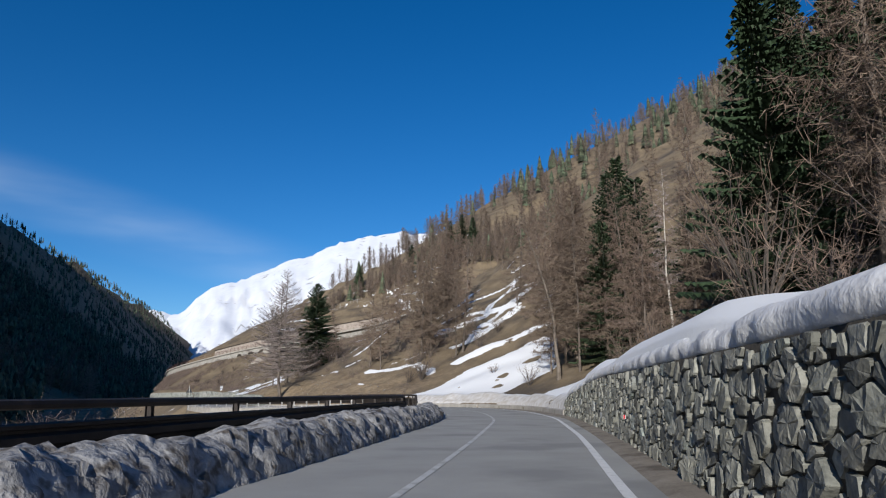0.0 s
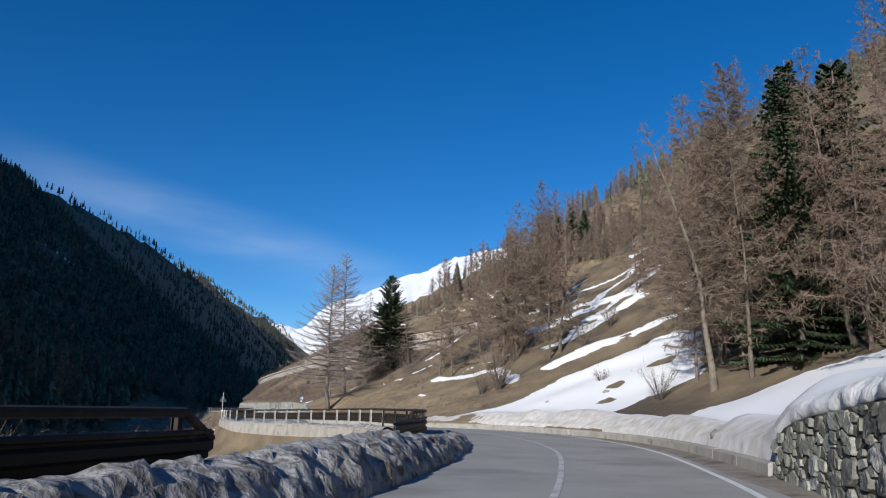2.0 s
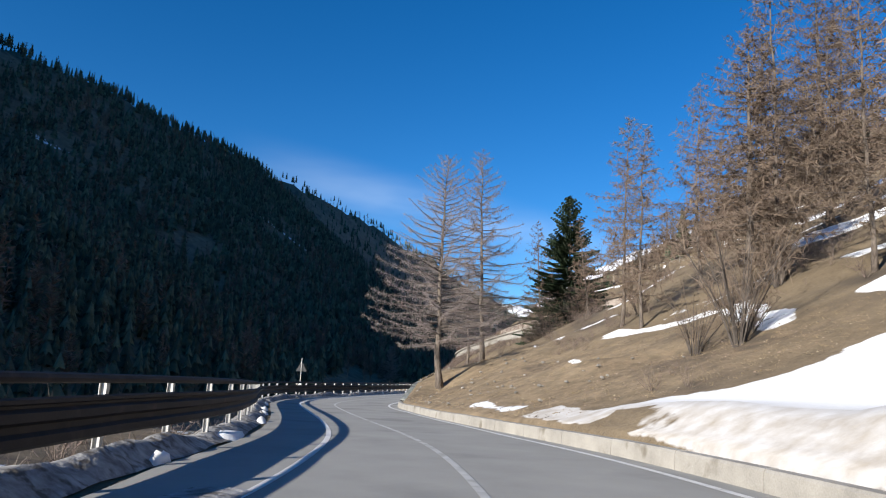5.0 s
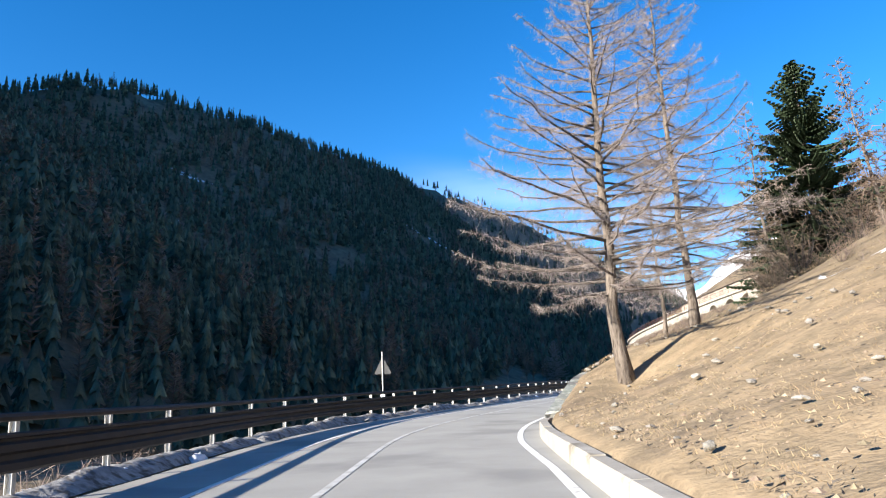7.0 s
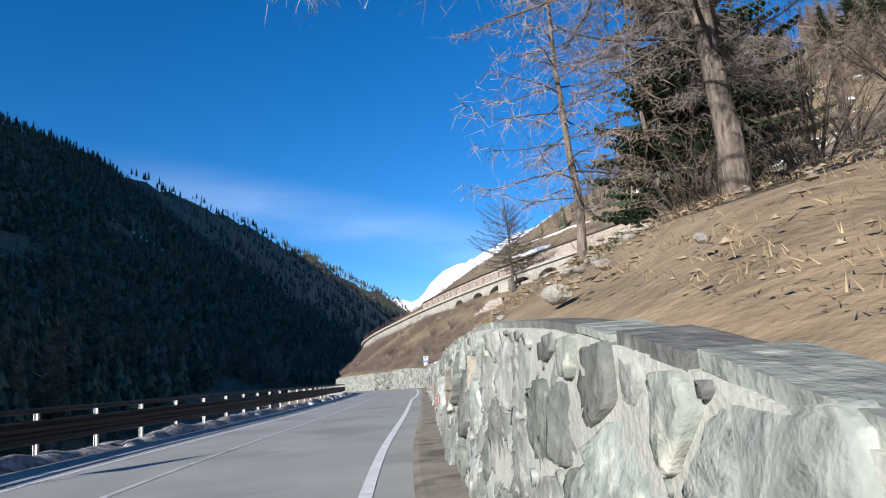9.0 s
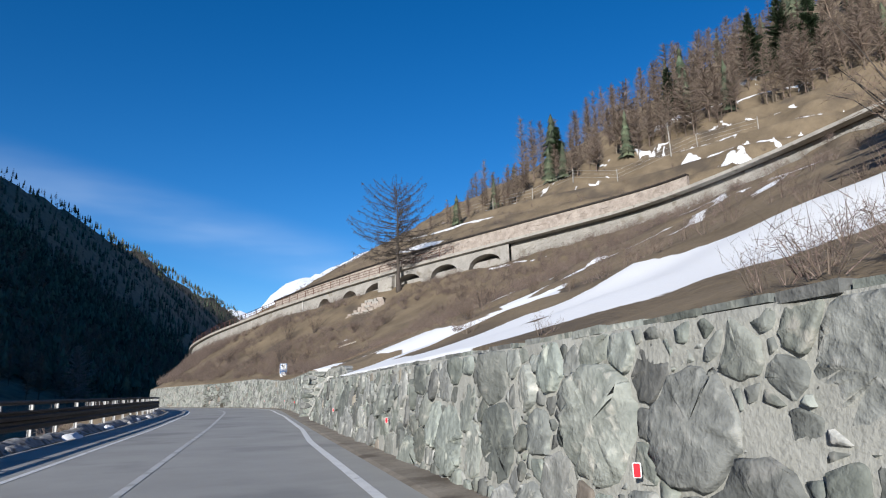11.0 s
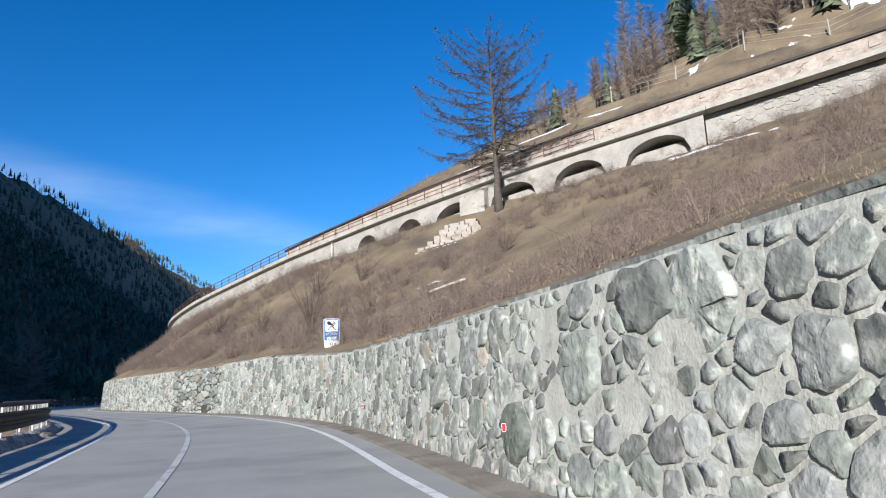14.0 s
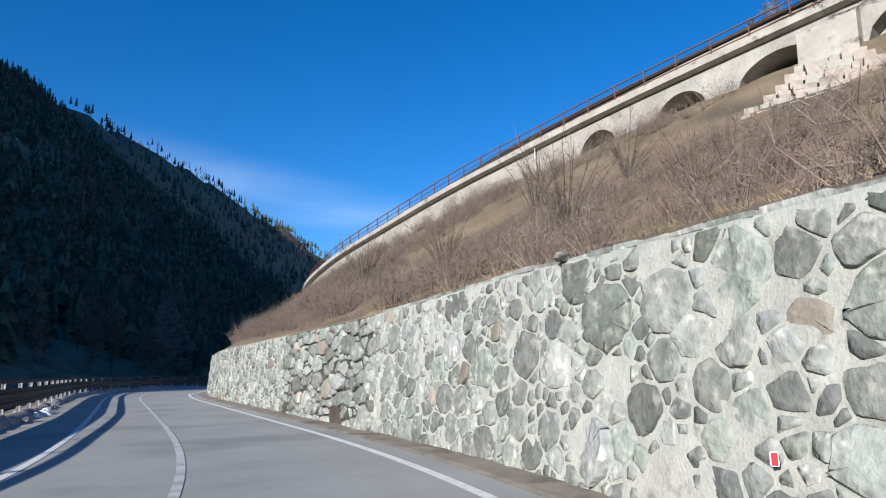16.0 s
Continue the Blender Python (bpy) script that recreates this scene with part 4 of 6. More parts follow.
def guard_rail(y0, y1, label, step, top0=None, top1=None):
    """Corrugated beam and round top rail on posts; where the top rail ends short of the beam it comes down in a brace."""
    root = tagged(new("guard_rail"), label, "guard rail")
    up = np.array([0, 0, 1.0])
    wave = [(0.0, 0.40), (0.06, 0.44), (0.06, 0.53), (0.0, 0.57), (0.0, 0.64), (0.06, 0.68), (0.06, 0.77), (0.0, 0.81), (0.0, 0.84), (0.05, 0.86), (0.05, 0.90), (0.0, 0.92)]
    wave = wave + [(o - 0.015, u) for o, u in reversed(wave)]
    a, b = y0 if top0 is None else top0, y1 if top1 is None else top1

    def line(c, d, out=0.0, z=0.0):
        return [(p + n * out + up * z, n, up) for p, n, _ in (edge(LEFT, u, -rail_off(u)) for u in stations(c, d, 0.75))]

    y = y0
    while y < y1 - 0.01:
        e = min(y + step * 4, y1)
        solid("beam", *sweep(wave, line(y, e), True), RUST, root)
        y = e
    y = a
    while y < b - 0.01:
        e = min(y + step * 4, b)
        pts = [p for p, _, _ in line(y, e, -0.02, 1.12)]
        solid("top_rail", *tube(pts, [0.06] * len(pts), 8), RUST, root)
        y = e
    for end, other in ((a, y0), (b, y1)):
        if end != other:
            p, q = edge(LEFT, end, -rail_off(end) - 0.02)[0], edge(LEFT, end + 0.55 * np.sign(other - end), -rail_off(end) - 0.02)[0]
            solid("brace", *tube([p + up * 1.12, q + up * 0.8], [0.06, 0.06], 8), RUST, root)
    post = None
    for u in stations(a + 0.02, b - 0.02, step):
        p, n, t = edge(LEFT, u, -rail_off(u) - 0.09)
        if post is None:
            pv, pq = join([block(-0.05, -0.045, -0.4, -0.04, 0.045, 1.1), block(0.04, -0.045, -0.4, 0.05, 0.045, 1.1), block(-0.04, -0.006, -0.4, 0.04, 0.006, 1.1)])
            post = solid("post", pv, pq, RUST if y0 < 0 else GALV, root, "" if y0 < 0 else "pale galvanised post")
            ob = post
        else:
            ob = post.copy()
            scene.collection.objects.link(ob)
        ob.location, ob.rotation_euler = p, (0, 0, math.atan2(n[1], n[0]))
    return root


def left_retaining():
    fr = [(p, n, np.array([0, 0, 1.0])) for p, n, _ in (edge(LEFT, u, -2.72) for u in stations(-3, 64, 1.0))]
    prof = [(-0.1, -2.6), (-0.02, 0.02), (0.3, 0.05), (0.34, -0.2), (0.3, -2.6)]
    tagged(solid("wall_valley_side", *sweep(prof, fr, True), CONCRETE), "pale concrete retaining wall below the guard rail", "concrete wall", kind="structure")


def shoulder_snow():
    """Remains of ploughed snow below the rail."""
    rng = np.random.default_rng(41)
    for i in range(46):
        y = rng.uniform(6, 160)
        p, n, t = edge(LEFT, y, -rail_off(y) + rng.uniform(-0.1, 0.5))
        r = rng.uniform(0.15, 0.55)
        v, q, m = [], [], 9
        for k, z in ((1.0, -0.03), (0.75, 0.07), (0.35, 0.12)):
            for j in range(m):
                a = 2 * math.pi * j / m
                w = r * k * rng.uniform(0.8, 1.2)
                v.append(tuple(p + t * math.cos(a) * w * 1.8 + n * math.sin(a) * w * 0.7 + np.array([0, 0, z * rng.uniform(0.7, 1.3)])))
        q = [(k * m + j, k * m + (j + 1) % m, (k + 1) * m + (j + 1) % m, (k + 1) * m + j) for k in (0, 1) for j in range(m)] + [tuple(range(2 * m, 3 * m))]
        tagged(solid("snow_lump", v, q, SNOW if i % 3 else DIRTY, smooth=True), "small heap of old ploughed snow at the road edge", "snow", "snow remains below the guard rail")


def rail_ridge():
    """Low ridge of grit and old snow under the rail."""
    ys = stations(2, 208, 0.3)
    prof = [(0.42, -0.02), (0.25, 0.1), (0.1, 0.2), (-0.05, 0.24), (-0.22, 0.2), (-0.4, 0.06), (-0.5, -0.1)]
    v, m = [], len(prof)
    for y in ys:
        p, n, _ = edge(LEFT, y, -rail_off(y))
        size = 0.85 + 0.45 * float(rough(y, 0, 3.0, 6)) + 0.25 * float(rough(y, 0, 0.7, 7))
        for k, (o, z) in enumerate(prof):
            v.append(tuple(p + n * (o + 0.06 * float(rough(y, o * 3, 0.5, 8))) + np.array([0, 0, z * max(size, 0.3) + (0.04 * float(rough(y, o * 2, 0.3, 9)) if 0 < k < m - 1 else 0)])))
    q = [(i * m + j, i * m + j + 1, (i + 1) * m + j + 1, (i + 1) * m + j) for i in range(len(ys) - 1) for j in range(m - 1)]
    tagged(solid("snow_ridge", v, q, DIRTY, smooth=True), "low ridge of gritty old snow under the guard rail", "snow", kind="stuff")


def berm():
    """Dirty ploughed snow along the valley side of the first bend."""
    ys = stations(-120, 4.5, 0.14)
    prof = [(-0.02, 0.0), (-0.06, 0.09), (-0.12, 0.19), (-0.2, 0.30), (-0.3, 0.42), (-0.42, 0.52), (-0.55, 0.6), (-0.7, 0.65), (-0.86, 0.67), (-1.05, 0.66), (-1.3, 0.58), (-1.6, 0.4), (-2.0, 0.1), (-2.3, -0.3)]
    v, m = [], len(prof)
    for y in ys:
        p, n, _ = edge(LEFT, y, 0.08)
        size = float(np.interp(y, [-60, -27, -22, -17, -13, -8, -2, 4.5], [1.0, 1.02, 1.12, 0.8, 0.6, 0.5, 0.3, 0.03])) * (1 + 0.12 * float(rough(y, 0, 2.5, 1)))
        for k, (o, z) in enumerate(prof):
            w = 0.0 if k == 0 else 1.0
            bump = w * (0.07 * float(rough(y, o * 1.5, 0.5, 2)) + 0.09 * abs(float(rough(y, o * 1.3, 0.24, 3))) + 0.06 * float(rough(y, o * 1.2, 0.13, 4)))
            v.append(tuple(p + n * ((o + 0.7 * bump) * (0.4 + 0.6 * min(size, 1))) + np.array([0, 0, z * size + bump * min(size, 1) - 0.01])))
    q = [(i * m + j, i * m + j + 1, (i + 1) * m + j + 1, (i + 1) * m + j) for i in range(len(ys) - 1) for j in range(m - 1)]
    tagged(solid("snow_bank", v, q, DIRTY, smooth=True), "long bank of dirty grey ploughed snow", "snow bank", kind="stuff")


def snow_cornice():
    """Broken edge of the snow bank where it hangs over the first wall."""
    ys = stations(-70, -23.0, 0.16)
    prof = [(0.30, -0.06), (0.02, -0.04), (-0.05, 0.06), (-0.05, 0.18), (0.03, 0.30), (0.16, 0.38), (0.36, 0.44), (0.7, 0.50), (1.2, 0.56), (1.7, 0.5)]
    v, m = [], len(prof)
    for y in ys:
        p, n, _ = edge(RIGHT, y, at(FACE, y) + 0.1 * at(TOP, y))
        size = (0.9 + 0.25 * float(rough(y, 0, 3.0, 41)) + 0.12 * float(rough(y, 0, 0.9, 42))) * float(np.interp(y, [-26, -23.0], [1, 0.4]))
        for k, (o, z) in enumerate(prof):
            w = 0.0 if k < 2 else 1.0
            crack = max(0.0, float(rough(y, z, 0.35, 43))) * (1 if 2 <= k <= 5 else 0.15)
            lump = w * (0.05 * float(rough(y, o * 2 + z, 0.5, 44)) + 0.03 * float(rough(y, o * 3, 0.2, 45)))
            v.append(tuple(p + n * (o + 0.16 * crack * w + lump) + np.array([0, 0, at(TOP, y) + max(z, z * size) - 0.03 + 0.6 * lump])))
    q = [(i * m + j, i * m + j + 1, (i + 1) * m + j + 1, (i + 1) * m + j) for i in range(len(ys) - 1) for j in range(m - 1)]
    tagged(solid("snow_cornice", v, q, OLDSNOW, smooth=True), "broken edge of an old snow bank on top of the wall", "snow bank", kind="stuff")


# ---- railway viaduct ----
def deck(y, off=0.0, z=0.0):
    d = (at(DECK_X, y + 0.3) - at(DECK_X, y - 0.3)) / 0.6
    t = np.array([d, 1.0, 0]) / math.hypot(d, 1)
    n = np.array([t[1], -t[0], 0])
    return np.array([at(DECK_X, y), y, at(DECK_Z, y) + z]) + n * off, n, t


ARCHES = ((137.0, 140.4), (141.5, 144.6), (145.7, 148.9), (150.1, 153.4), (154.5, 156.9), (158.8, 161.0))


def viaduct():
    root = tagged(new("railway_viaduct"), "pale masonry railway viaduct with low arches on the slope", "viaduct", kind="structure")
    up = np.array([0, 0, 1.0])
    for a, b in ((66, 100), (100, 118), (118, 136), (136, 150), (150, 166), (166, 184), (184, 212)):
        fr = [(p, n, up) for p, n, _ in (deck(u) for u in stations(a + 0.01, b - 0.01, 1.0))]
        solid("parapet", *sweep([(-0.45, -0.26), (-0.45, 0.06), (0.42, 0.06), (0.42, -0.30), (-0.1, -0.30)], fr, True), CONCRETE, root, "pale concrete parapet band")
        solid("trackbed", *sweep([(0.40, -0.12), (0.7, 0.02), (3.6, 0.05), (4.3, -0.1)], fr), BALLAST, root, "brown ballast bed")
        for o in (1.5, 2.5):
            solid("rail", *sweep([(o - 0.035, 0.03), (o - 0.035, 0.2), (o + 0.035, 0.2), (o + 0.035, 0.03)], fr, True), RUST, root)
    # face with arches cut through it, bay by bay
    cuts = sorted({66.0, 212.0, *(0.5 * (a[1] + b[0]) for a, b in zip(ARCHES, ARCHES[1:])), 136.2, 162.5})
    for a, b in zip(cuts, cuts[1:]):
        mine = [q for q in ARCHES if a <= q[0] and q[1] <= b]
        ys = sorted({*stations(a, b, 0.4).tolist(), *(u for q in mine for u in np.linspace(q[0], q[1], 15).tolist()), *(u for q in mine for u in (q[0] - 1e-3, q[1] + 1e-3))})
        v, q = [], []
        for y in ys:
            base = float(ground_z(*deck(y, -0.3)[0][:2])) - 0.7 - at(DECK_Z, y)
            low = base
            for y0, y1 in mine:
                if y0 <= y <= y1:
                    k = (2 * (y - y0) / (y1 - y0) - 1)
                    low = max(base, -2.3 + 1.4 * math.sqrt(max(0.0, 1 - k * k)))
            low = min(low, -0.35)
            for off in (0.65 if b < 136.5 else 0.0, 2.6):
                for z in (low, -0.29):
                    v.append(tuple(deck(y, off, z)[0]))
        for i in range(len(ys) - 1):
            s = 4 * i
            q += [(s, s + 4, s + 5, s + 1), (s + 2, s + 3, s + 7, s + 6), (s, s + 2, s + 6, s + 4), (s + 1, s + 5, s + 7, s + 3)]
        solid("spandrel", v, q, MASONRY, root)
    # coursed stones on the face before the arches
    sy = stations(100, 135.8, 1.0)
    sp = [deck(u, 0.65)[0] for u in sy]
    arc = np.concatenate([[0], np.cumsum([np.linalg.norm(b - a) for a, b in zip(sp, sp[1:])])])

    def on_face(s, h, out):
        y = float(np.interp(s, arc, sy))
        q, n, _ = deck(y, 0.65 - out)
        return tuple(q + np.array([0, 0, h - 2.0]))

    stone_face(root, arc[-1], lambda s: 1.68, on_face, [(0.2, 14), (0.15, 22), (0.11, 30)], 0.04, 79, MASONRY, 0.6)
    # dark sheet behind the arches, in the near-black tone of the dry wall backings
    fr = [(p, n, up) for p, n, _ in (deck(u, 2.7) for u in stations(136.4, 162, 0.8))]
    solid("arch_back", *sweep([(0.0, -3.4), (0.0, -0.3), (0.3, -0.3), (0.3, -3.4)], fr, True), DARK_BACK, root, "dark earth closing the arches")
    # older pale masonry that half fills the arches
    fr = [(p, n, up) for p, n, _ in (deck(u, 0.95) for u in stations(136.6, 161.6, 0.8))]
    solid("arch_fill", *sweep([(0.0, -3.2), (0.0, -1.45), (0.3, -1.4), (0.4, -3.2)], fr, True), MASONRY, root, "pale rubble filling the arches")
    # buttress between two arches
    pv = []
    for z, o in ((-4.4, -0.75), (-0.9, -0.6), (-0.7, -0.1)):
        for y, s in ((149.0, o), (150.9, o), (150.9, 0.3), (149.0, 0.3)):
            pv.append(tuple(deck(y, s, z)[0]))
    solid("buttress", pv, [(3, 2, 1, 0), (8, 9, 10, 11)] + [(k + j, k + (j + 1) % 4, k + 4 + (j + 1) % 4, k + 4 + j) for k in (0, 4) for j in range(4)], CONCRETE, root, "pale rendered buttress")
    return root


def viaduct_railing():
    root = tagged(new("railing"), "red-brown steel railing along the railway viaduct", "railing")
    up = np.array([0, 0, 1.0])
    ys = stations(142, 211, 1.55)
    post = None
    for u in ys:
        p, n, t = deck(u, 0.1, 0.05)
        if post is None:
            post = solid("post", *block(-0.03, -0.03, 0, 0.03, 0.03, 1.05), RUSTRED, root)
            ob = post
        else:
            ob = post.copy()
            scene.collection.objects.link(ob)
        ob.location, ob.rotation_euler = p, (0, 0, math.atan2(n[1], n[0]))
    for z, r in ((0.40, 0.03), (0.72, 0.03), (1.07, 0.04)):
        pts = [deck(u, 0.1, 0.05 + z)[0] for u in stations(142, 211, 1.0)]
        solid("bar", *tube(pts, [r] * len(pts), 5), RUSTRED, root)
    return root


def upper_wall():
    """Masonry wall on the uphill side of the track."""
    fr = [(p, n, np.array([0, 0, 1.0])) for p, n, _ in (deck(u, 4.35) for u in stations(121, 176, 1.0))]
    tagged(solid("wall_upper_track", *sweep([(-0.05, -0.5), (0.02, 2.95), (0.5, 2.98), (0.55, -0.5)], fr, True), PINKSTONE), "pale pinkish masonry wall above the railway track", "stone wall", kind="structure")
    root = bpy.data.objects["wall_upper_track"]
    ys = stations(122, 175, 1.0)
    pts = [deck(u, 4.3)[0] for u in ys]
    arc = np.concatenate([[0], np.cumsum([np.linalg.norm(b - a) for a, b in zip(pts, pts[1:])])])

    def place(s, h, out):
        y = float(np.interp(s, arc, ys))
        q, n, _ = deck(y, 4.3)
        return tuple(q + n * (0.04 * h - out) + np.array([0, 0, h]))

    stone_face(root, arc[-1], lambda s: 2.9, place, [(0.3, 8), (0.22, 18), (0.15, 26)], 0.05, 78, PINKSTONE, 0.6)
    fr = [(p, n, np.array([0, 0, 1.0])) for p, n, _ in (deck(u, 4.3) for u in stations(121, 176, 1.0))]
    solid("coping", *sweep([(-0.12, 2.96), (-0.12, 3.14), (0.6, 3.16), (0.6, 2.96)], fr, True), RUST, root, "dark brown coping")


def block_steps():
    """Short coursed wall of pale squared blocks below the buttress, stepping down at one end."""
    root = tagged(new("stone_steps"), "stepped wall of pale squared stone blocks on the slope", "stone blocks")
    rng = np.random.default_rng(51)
    a, along_way, uphill = np.array([14.7, 147.7]), np.array([0.817, -0.577]), np.array([0.577, 0.817])
    for row, s0 in enumerate((0.0, 0.15, 0.9, 1.3, 1.5, 1.9)):
        s = s0 + rng.uniform(-0.1, 0.1)
        while s < 4.3:
            w = rng.uniform(0.35, 0.85)
            p = a + along_way * (s + w / 2) + uphill * (0.30 * row + rng.uniform(-0.04, 0.04))
            z = 9.9 + 0.17 * (s + w / 2) + 0.36 * row
            h, deep_ = 0.17, 0.4 + 0.18 * row
            bv, bq = block(-w / 2 + 0.03, -0.05, -h - (0.5 if row == 0 else 0.02), w / 2 - 0.03, deep_, h - 0.03)
            ob = solid("stone_block", [(x + rng.normal(0, 0.012), y + rng.normal(0, 0.012), zz + rng.normal(0, 0.012)) for x, y, zz in bv], bq, PINKSTONE if rng.random() < 0.6 else CONCRETE, root)
            ob.location, ob.rotation_euler = (p[0], p[1], z), (0, rng.normal(0, 0.02), math.atan2(along_way[1], along_way[0]) + rng.normal(0, 0.03))
            s += w
    return root


def pole(name, x, y, tall, r, mat, label, category, lean=0.0, group=""):
    z = float(ground_z(x, y))
    ob = solid(name, *tube([(0, 0, -0.3), (lean * 0.5 * tall, 0, tall * 0.5), (lean * tall, 0, tall)], [r, r * 0.95, r * 0.9], 8), mat)
    ob.location = (x, y, z)
    return tagged(ob, label, category, group)


# ---- road signs and reflectors ----
def text_mesh(body, size, mat, name, parent, place):
    cu = bpy.data.curves.new(name, "FONT")
    cu.body, cu.size, cu.align_x, cu.align_y, cu.extrude = body, size, "CENTER", "CENTER", 0.002
    tmp = new("lettering_curve", cu)
    me = bpy.data.meshes.new_from_object(tmp.evaluated_get(bpy.context.evaluated_depsgraph_get()))
    bpy.data.objects.remove(tmp)
    me.materials.clear()
    me.materials.append(mat)
    ob = new(name, me)
    ob.parent, ob.location, ob.rotation_euler = parent, place, (radians(90), 0, 0)
    return ob


def plate(w, h, d, r):
    """An upright rounded plate facing -y, centred, with depth."""
    pts = []
    for cx, cz, a0 in ((w / 2 - r, h / 2 - r, 0), (-w / 2 + r, h / 2 - r, 90), (-w / 2 + r, -h / 2 + r, 180), (w / 2 - r, -h / 2 + r, 270)):
        pts += [(cx + r * math.cos(radians(a0 + a)), cz + r * math.sin(radians(a0 + a))) for a in (0, 30, 60, 90)]
    n = len(pts)
    v = [(x, 0, z) for x, z in pts] + [(x, d, z) for x, z in pts]
    return v, [tuple(range(n - 1, -1, -1)), tuple(range(n, 2 * n))] + [(i, (i + 1) % n, n + (i + 1) % n, n + i) for i in range(n)]


def moved(shape, dx, dy, dz, turn=0.0):
    v = np.asarray(shape[0], float)
    c, s = math.cos(turn), math.sin(turn)
    return np.stack([v[:, 0] * c - v[:, 2] * s + dx, v[:, 1] + dy, v[:, 0] * s + v[:, 2] * c + dz], 1), shape[1]


def restaurant_sign():
    root = tagged(new("road_sign"), "blue and white restaurant sign with crossed cutlery on a post", "road sign")
    root.location = (5.14, 130.25, float(at(LEVEL, 130.25)))
    root.rotation_euler = (0, 0, radians(-4))
    board = solid("board", *moved(plate(0.60, 0.86, 0.025, 0.05), 0, 0, 3.44), BLUE, root, "blue sign board")
    solid("board_rim", *moved(plate(0.64, 0.90, 0.02, 0.06), 0, 0.006, 3.44), WHITE, board, "white rim")
    solid("pictogram_field", *moved(plate(0.50, 0.46, 0.02, 0.03), 0, -0.008, 3.60), WHITE, board, "white pictogram field")
    # spoon and fork
    oval = [(0.075 * math.cos(a), 0.10 * math.sin(a)) for a in np.linspace(0, 2 * math.pi, 15)[:-1]]
    n = len(oval)
    bowl = ([(x, 0, z) for x, z in oval] + [(x, 0.02, z) for x, z in oval], [tuple(range(n - 1, -1, -1))] + [(i, (i + 1) % n, n + (i + 1) % n, n + i) for i in range(n)])
    spoon = join([moved(bowl, 0, 0, 0.14), moved(plate(0.035, 0.32, 0.02, 0.015), 0, 0, -0.08)])
    fork = join([moved(plate(0.035, 0.26, 0.02, 0.015), 0, 0, -0.10), moved(plate(0.13, 0.05, 0.02, 0.015), 0, 0, 0.05)] + [moved(plate(0.024, 0.14, 0.02, 0.01), x, 0, 0.13) for x in (-0.05, 0, 0.05)])
    solid("spoon", *moved(spoon, 0, -0.014, 3.60, 0.75), BLACK, board, "black spoon symbol")
    solid("fork", *moved(fork, 0, -0.018, 3.60, -0.75), BLACK, board, "black fork symbol")
    text_mesh("HOTEL", 0.15, WHITE, "lettering", board, (0, -0.006, 3.265))
    for x, w in ((-0.17, 0.055), (-0.1, 0.055), (-0.05, 0.02), (0.01, 0.055), (0.085, 0.055), (0.16, 0.055)):
        solid("name_bar", *moved(plate(w, 0.11, 0.006, 0.008), x, -0.006, 3.10), WHITE, board, "white bar")
    lower = solid("distance_board", *moved(plate(0.60, 0.28, 0.02, 0.03), 0, 0, 2.87), WHITE, root, "white distance board")
    text_mesh("200 m", 0.17, BLACK, "lettering", lower, (0, -0.004, 2.865))
    for x in (-0.16, 0.16):
        solid("post", *tube([(x, 0.06, 1.6), (x, 0.06, 3.8)], [0.03, 0.03], 10), GALV, root, "galvanised post")
    return root


def warning_sign():
    """Triangular sign seen from behind."""
    root = tagged(new("road_sign"), "grey back of a triangular warning sign on a post", "road sign")
    root.location = (-12.05, 52.0, float(at(LEVEL, 52)))
    solid("post", *tube([(0, 0, -0.4), (0, 0, 3.02)], [0.03, 0.03], 10), GALV, root, "pale post")
    tri = [(-0.42, 2.02), (-0.38, 1.97), (0.38, 1.97), (0.42, 2.02), (0.04, 2.74), (-0.04, 2.74)]
    v = [(x, 0.05, z) for x, z in tri] + [(x, 0.07, z) for x, z in tri]
    b = solid("triangle", v, [tuple(range(6)), tuple(range(11, 5, -1))] + [(i, 6 + i, 6 + (i + 1) % 6, (i + 1) % 6) for i in range(6)], GREYBACK, root, "grey metal triangle")
    for z in (2.12, 2.42):
        solid("bracket", *block(-0.2, 0.025, z - 0.02, 0.2, 0.05, z + 0.02), GREYBACK, b)
    solid("lamp", *block(-0.1, -0.06, 0.88, 0.1, 0.06, 1.02), WHITE, root, "small white marker box")
    return root


def reflector(y, h, face_off=0.0):
    p, n, t = edge(RIGHT, y, at(FACE, y) + face_off)
    root = tagged(new("reflector"), "small red and white reflector fixed on the stone wall", "reflector", "reflectors along the walls")
    root.location = p + n * (0.1 * h - 0.10) + np.array([0, 0, h])
    root.rotation_euler = (0, 0, math.atan2(t[1], t[0]) - math.pi / 2 - 0.7)
    solid("frame", *moved(plate(0.058, 0.1, 0.012, 0.01), 0, 0, 0), WHITE, root)
    solid("lens", *moved(plate(0.044, 0.088, 0.008, 0.006), 0, -0.006, 0), RED, root, "red lens")
    solid("bracket", *block(-0.012, 0.01, -0.012, 0.012, 0.16, 0.012), GALV, root)
    return root


guard_rail(-110, -26.4, "weathered brown steel guard rail above a snow bank", 2.6, top1=-26.9)
guard_rail(-18.2, 3.0, "weathered brown steel guard rail round the first bend", 2.6, top0=-15.4)
guard_rail(3.0, 215, "weathered brown steel guard rail with corrugated beam", 2.6)
left_retaining()
berm()
snow_cornice()
rail_ridge()
shoulder_snow()
ledge_snow()
viaduct()
viaduct_railing()
upper_wall()
block_steps()
restaurant_sign()
warning_sign()
for ry in (70.5, 88.5, 110.4, 121.0, 131.0, -41.1, 60, 79.5):
    reflector(ry, 0.64)
pole("marker_post", 40.45, 125.8, 2.1, 0.06, WHITE, "white marker post beside the railway", "post", -0.06)


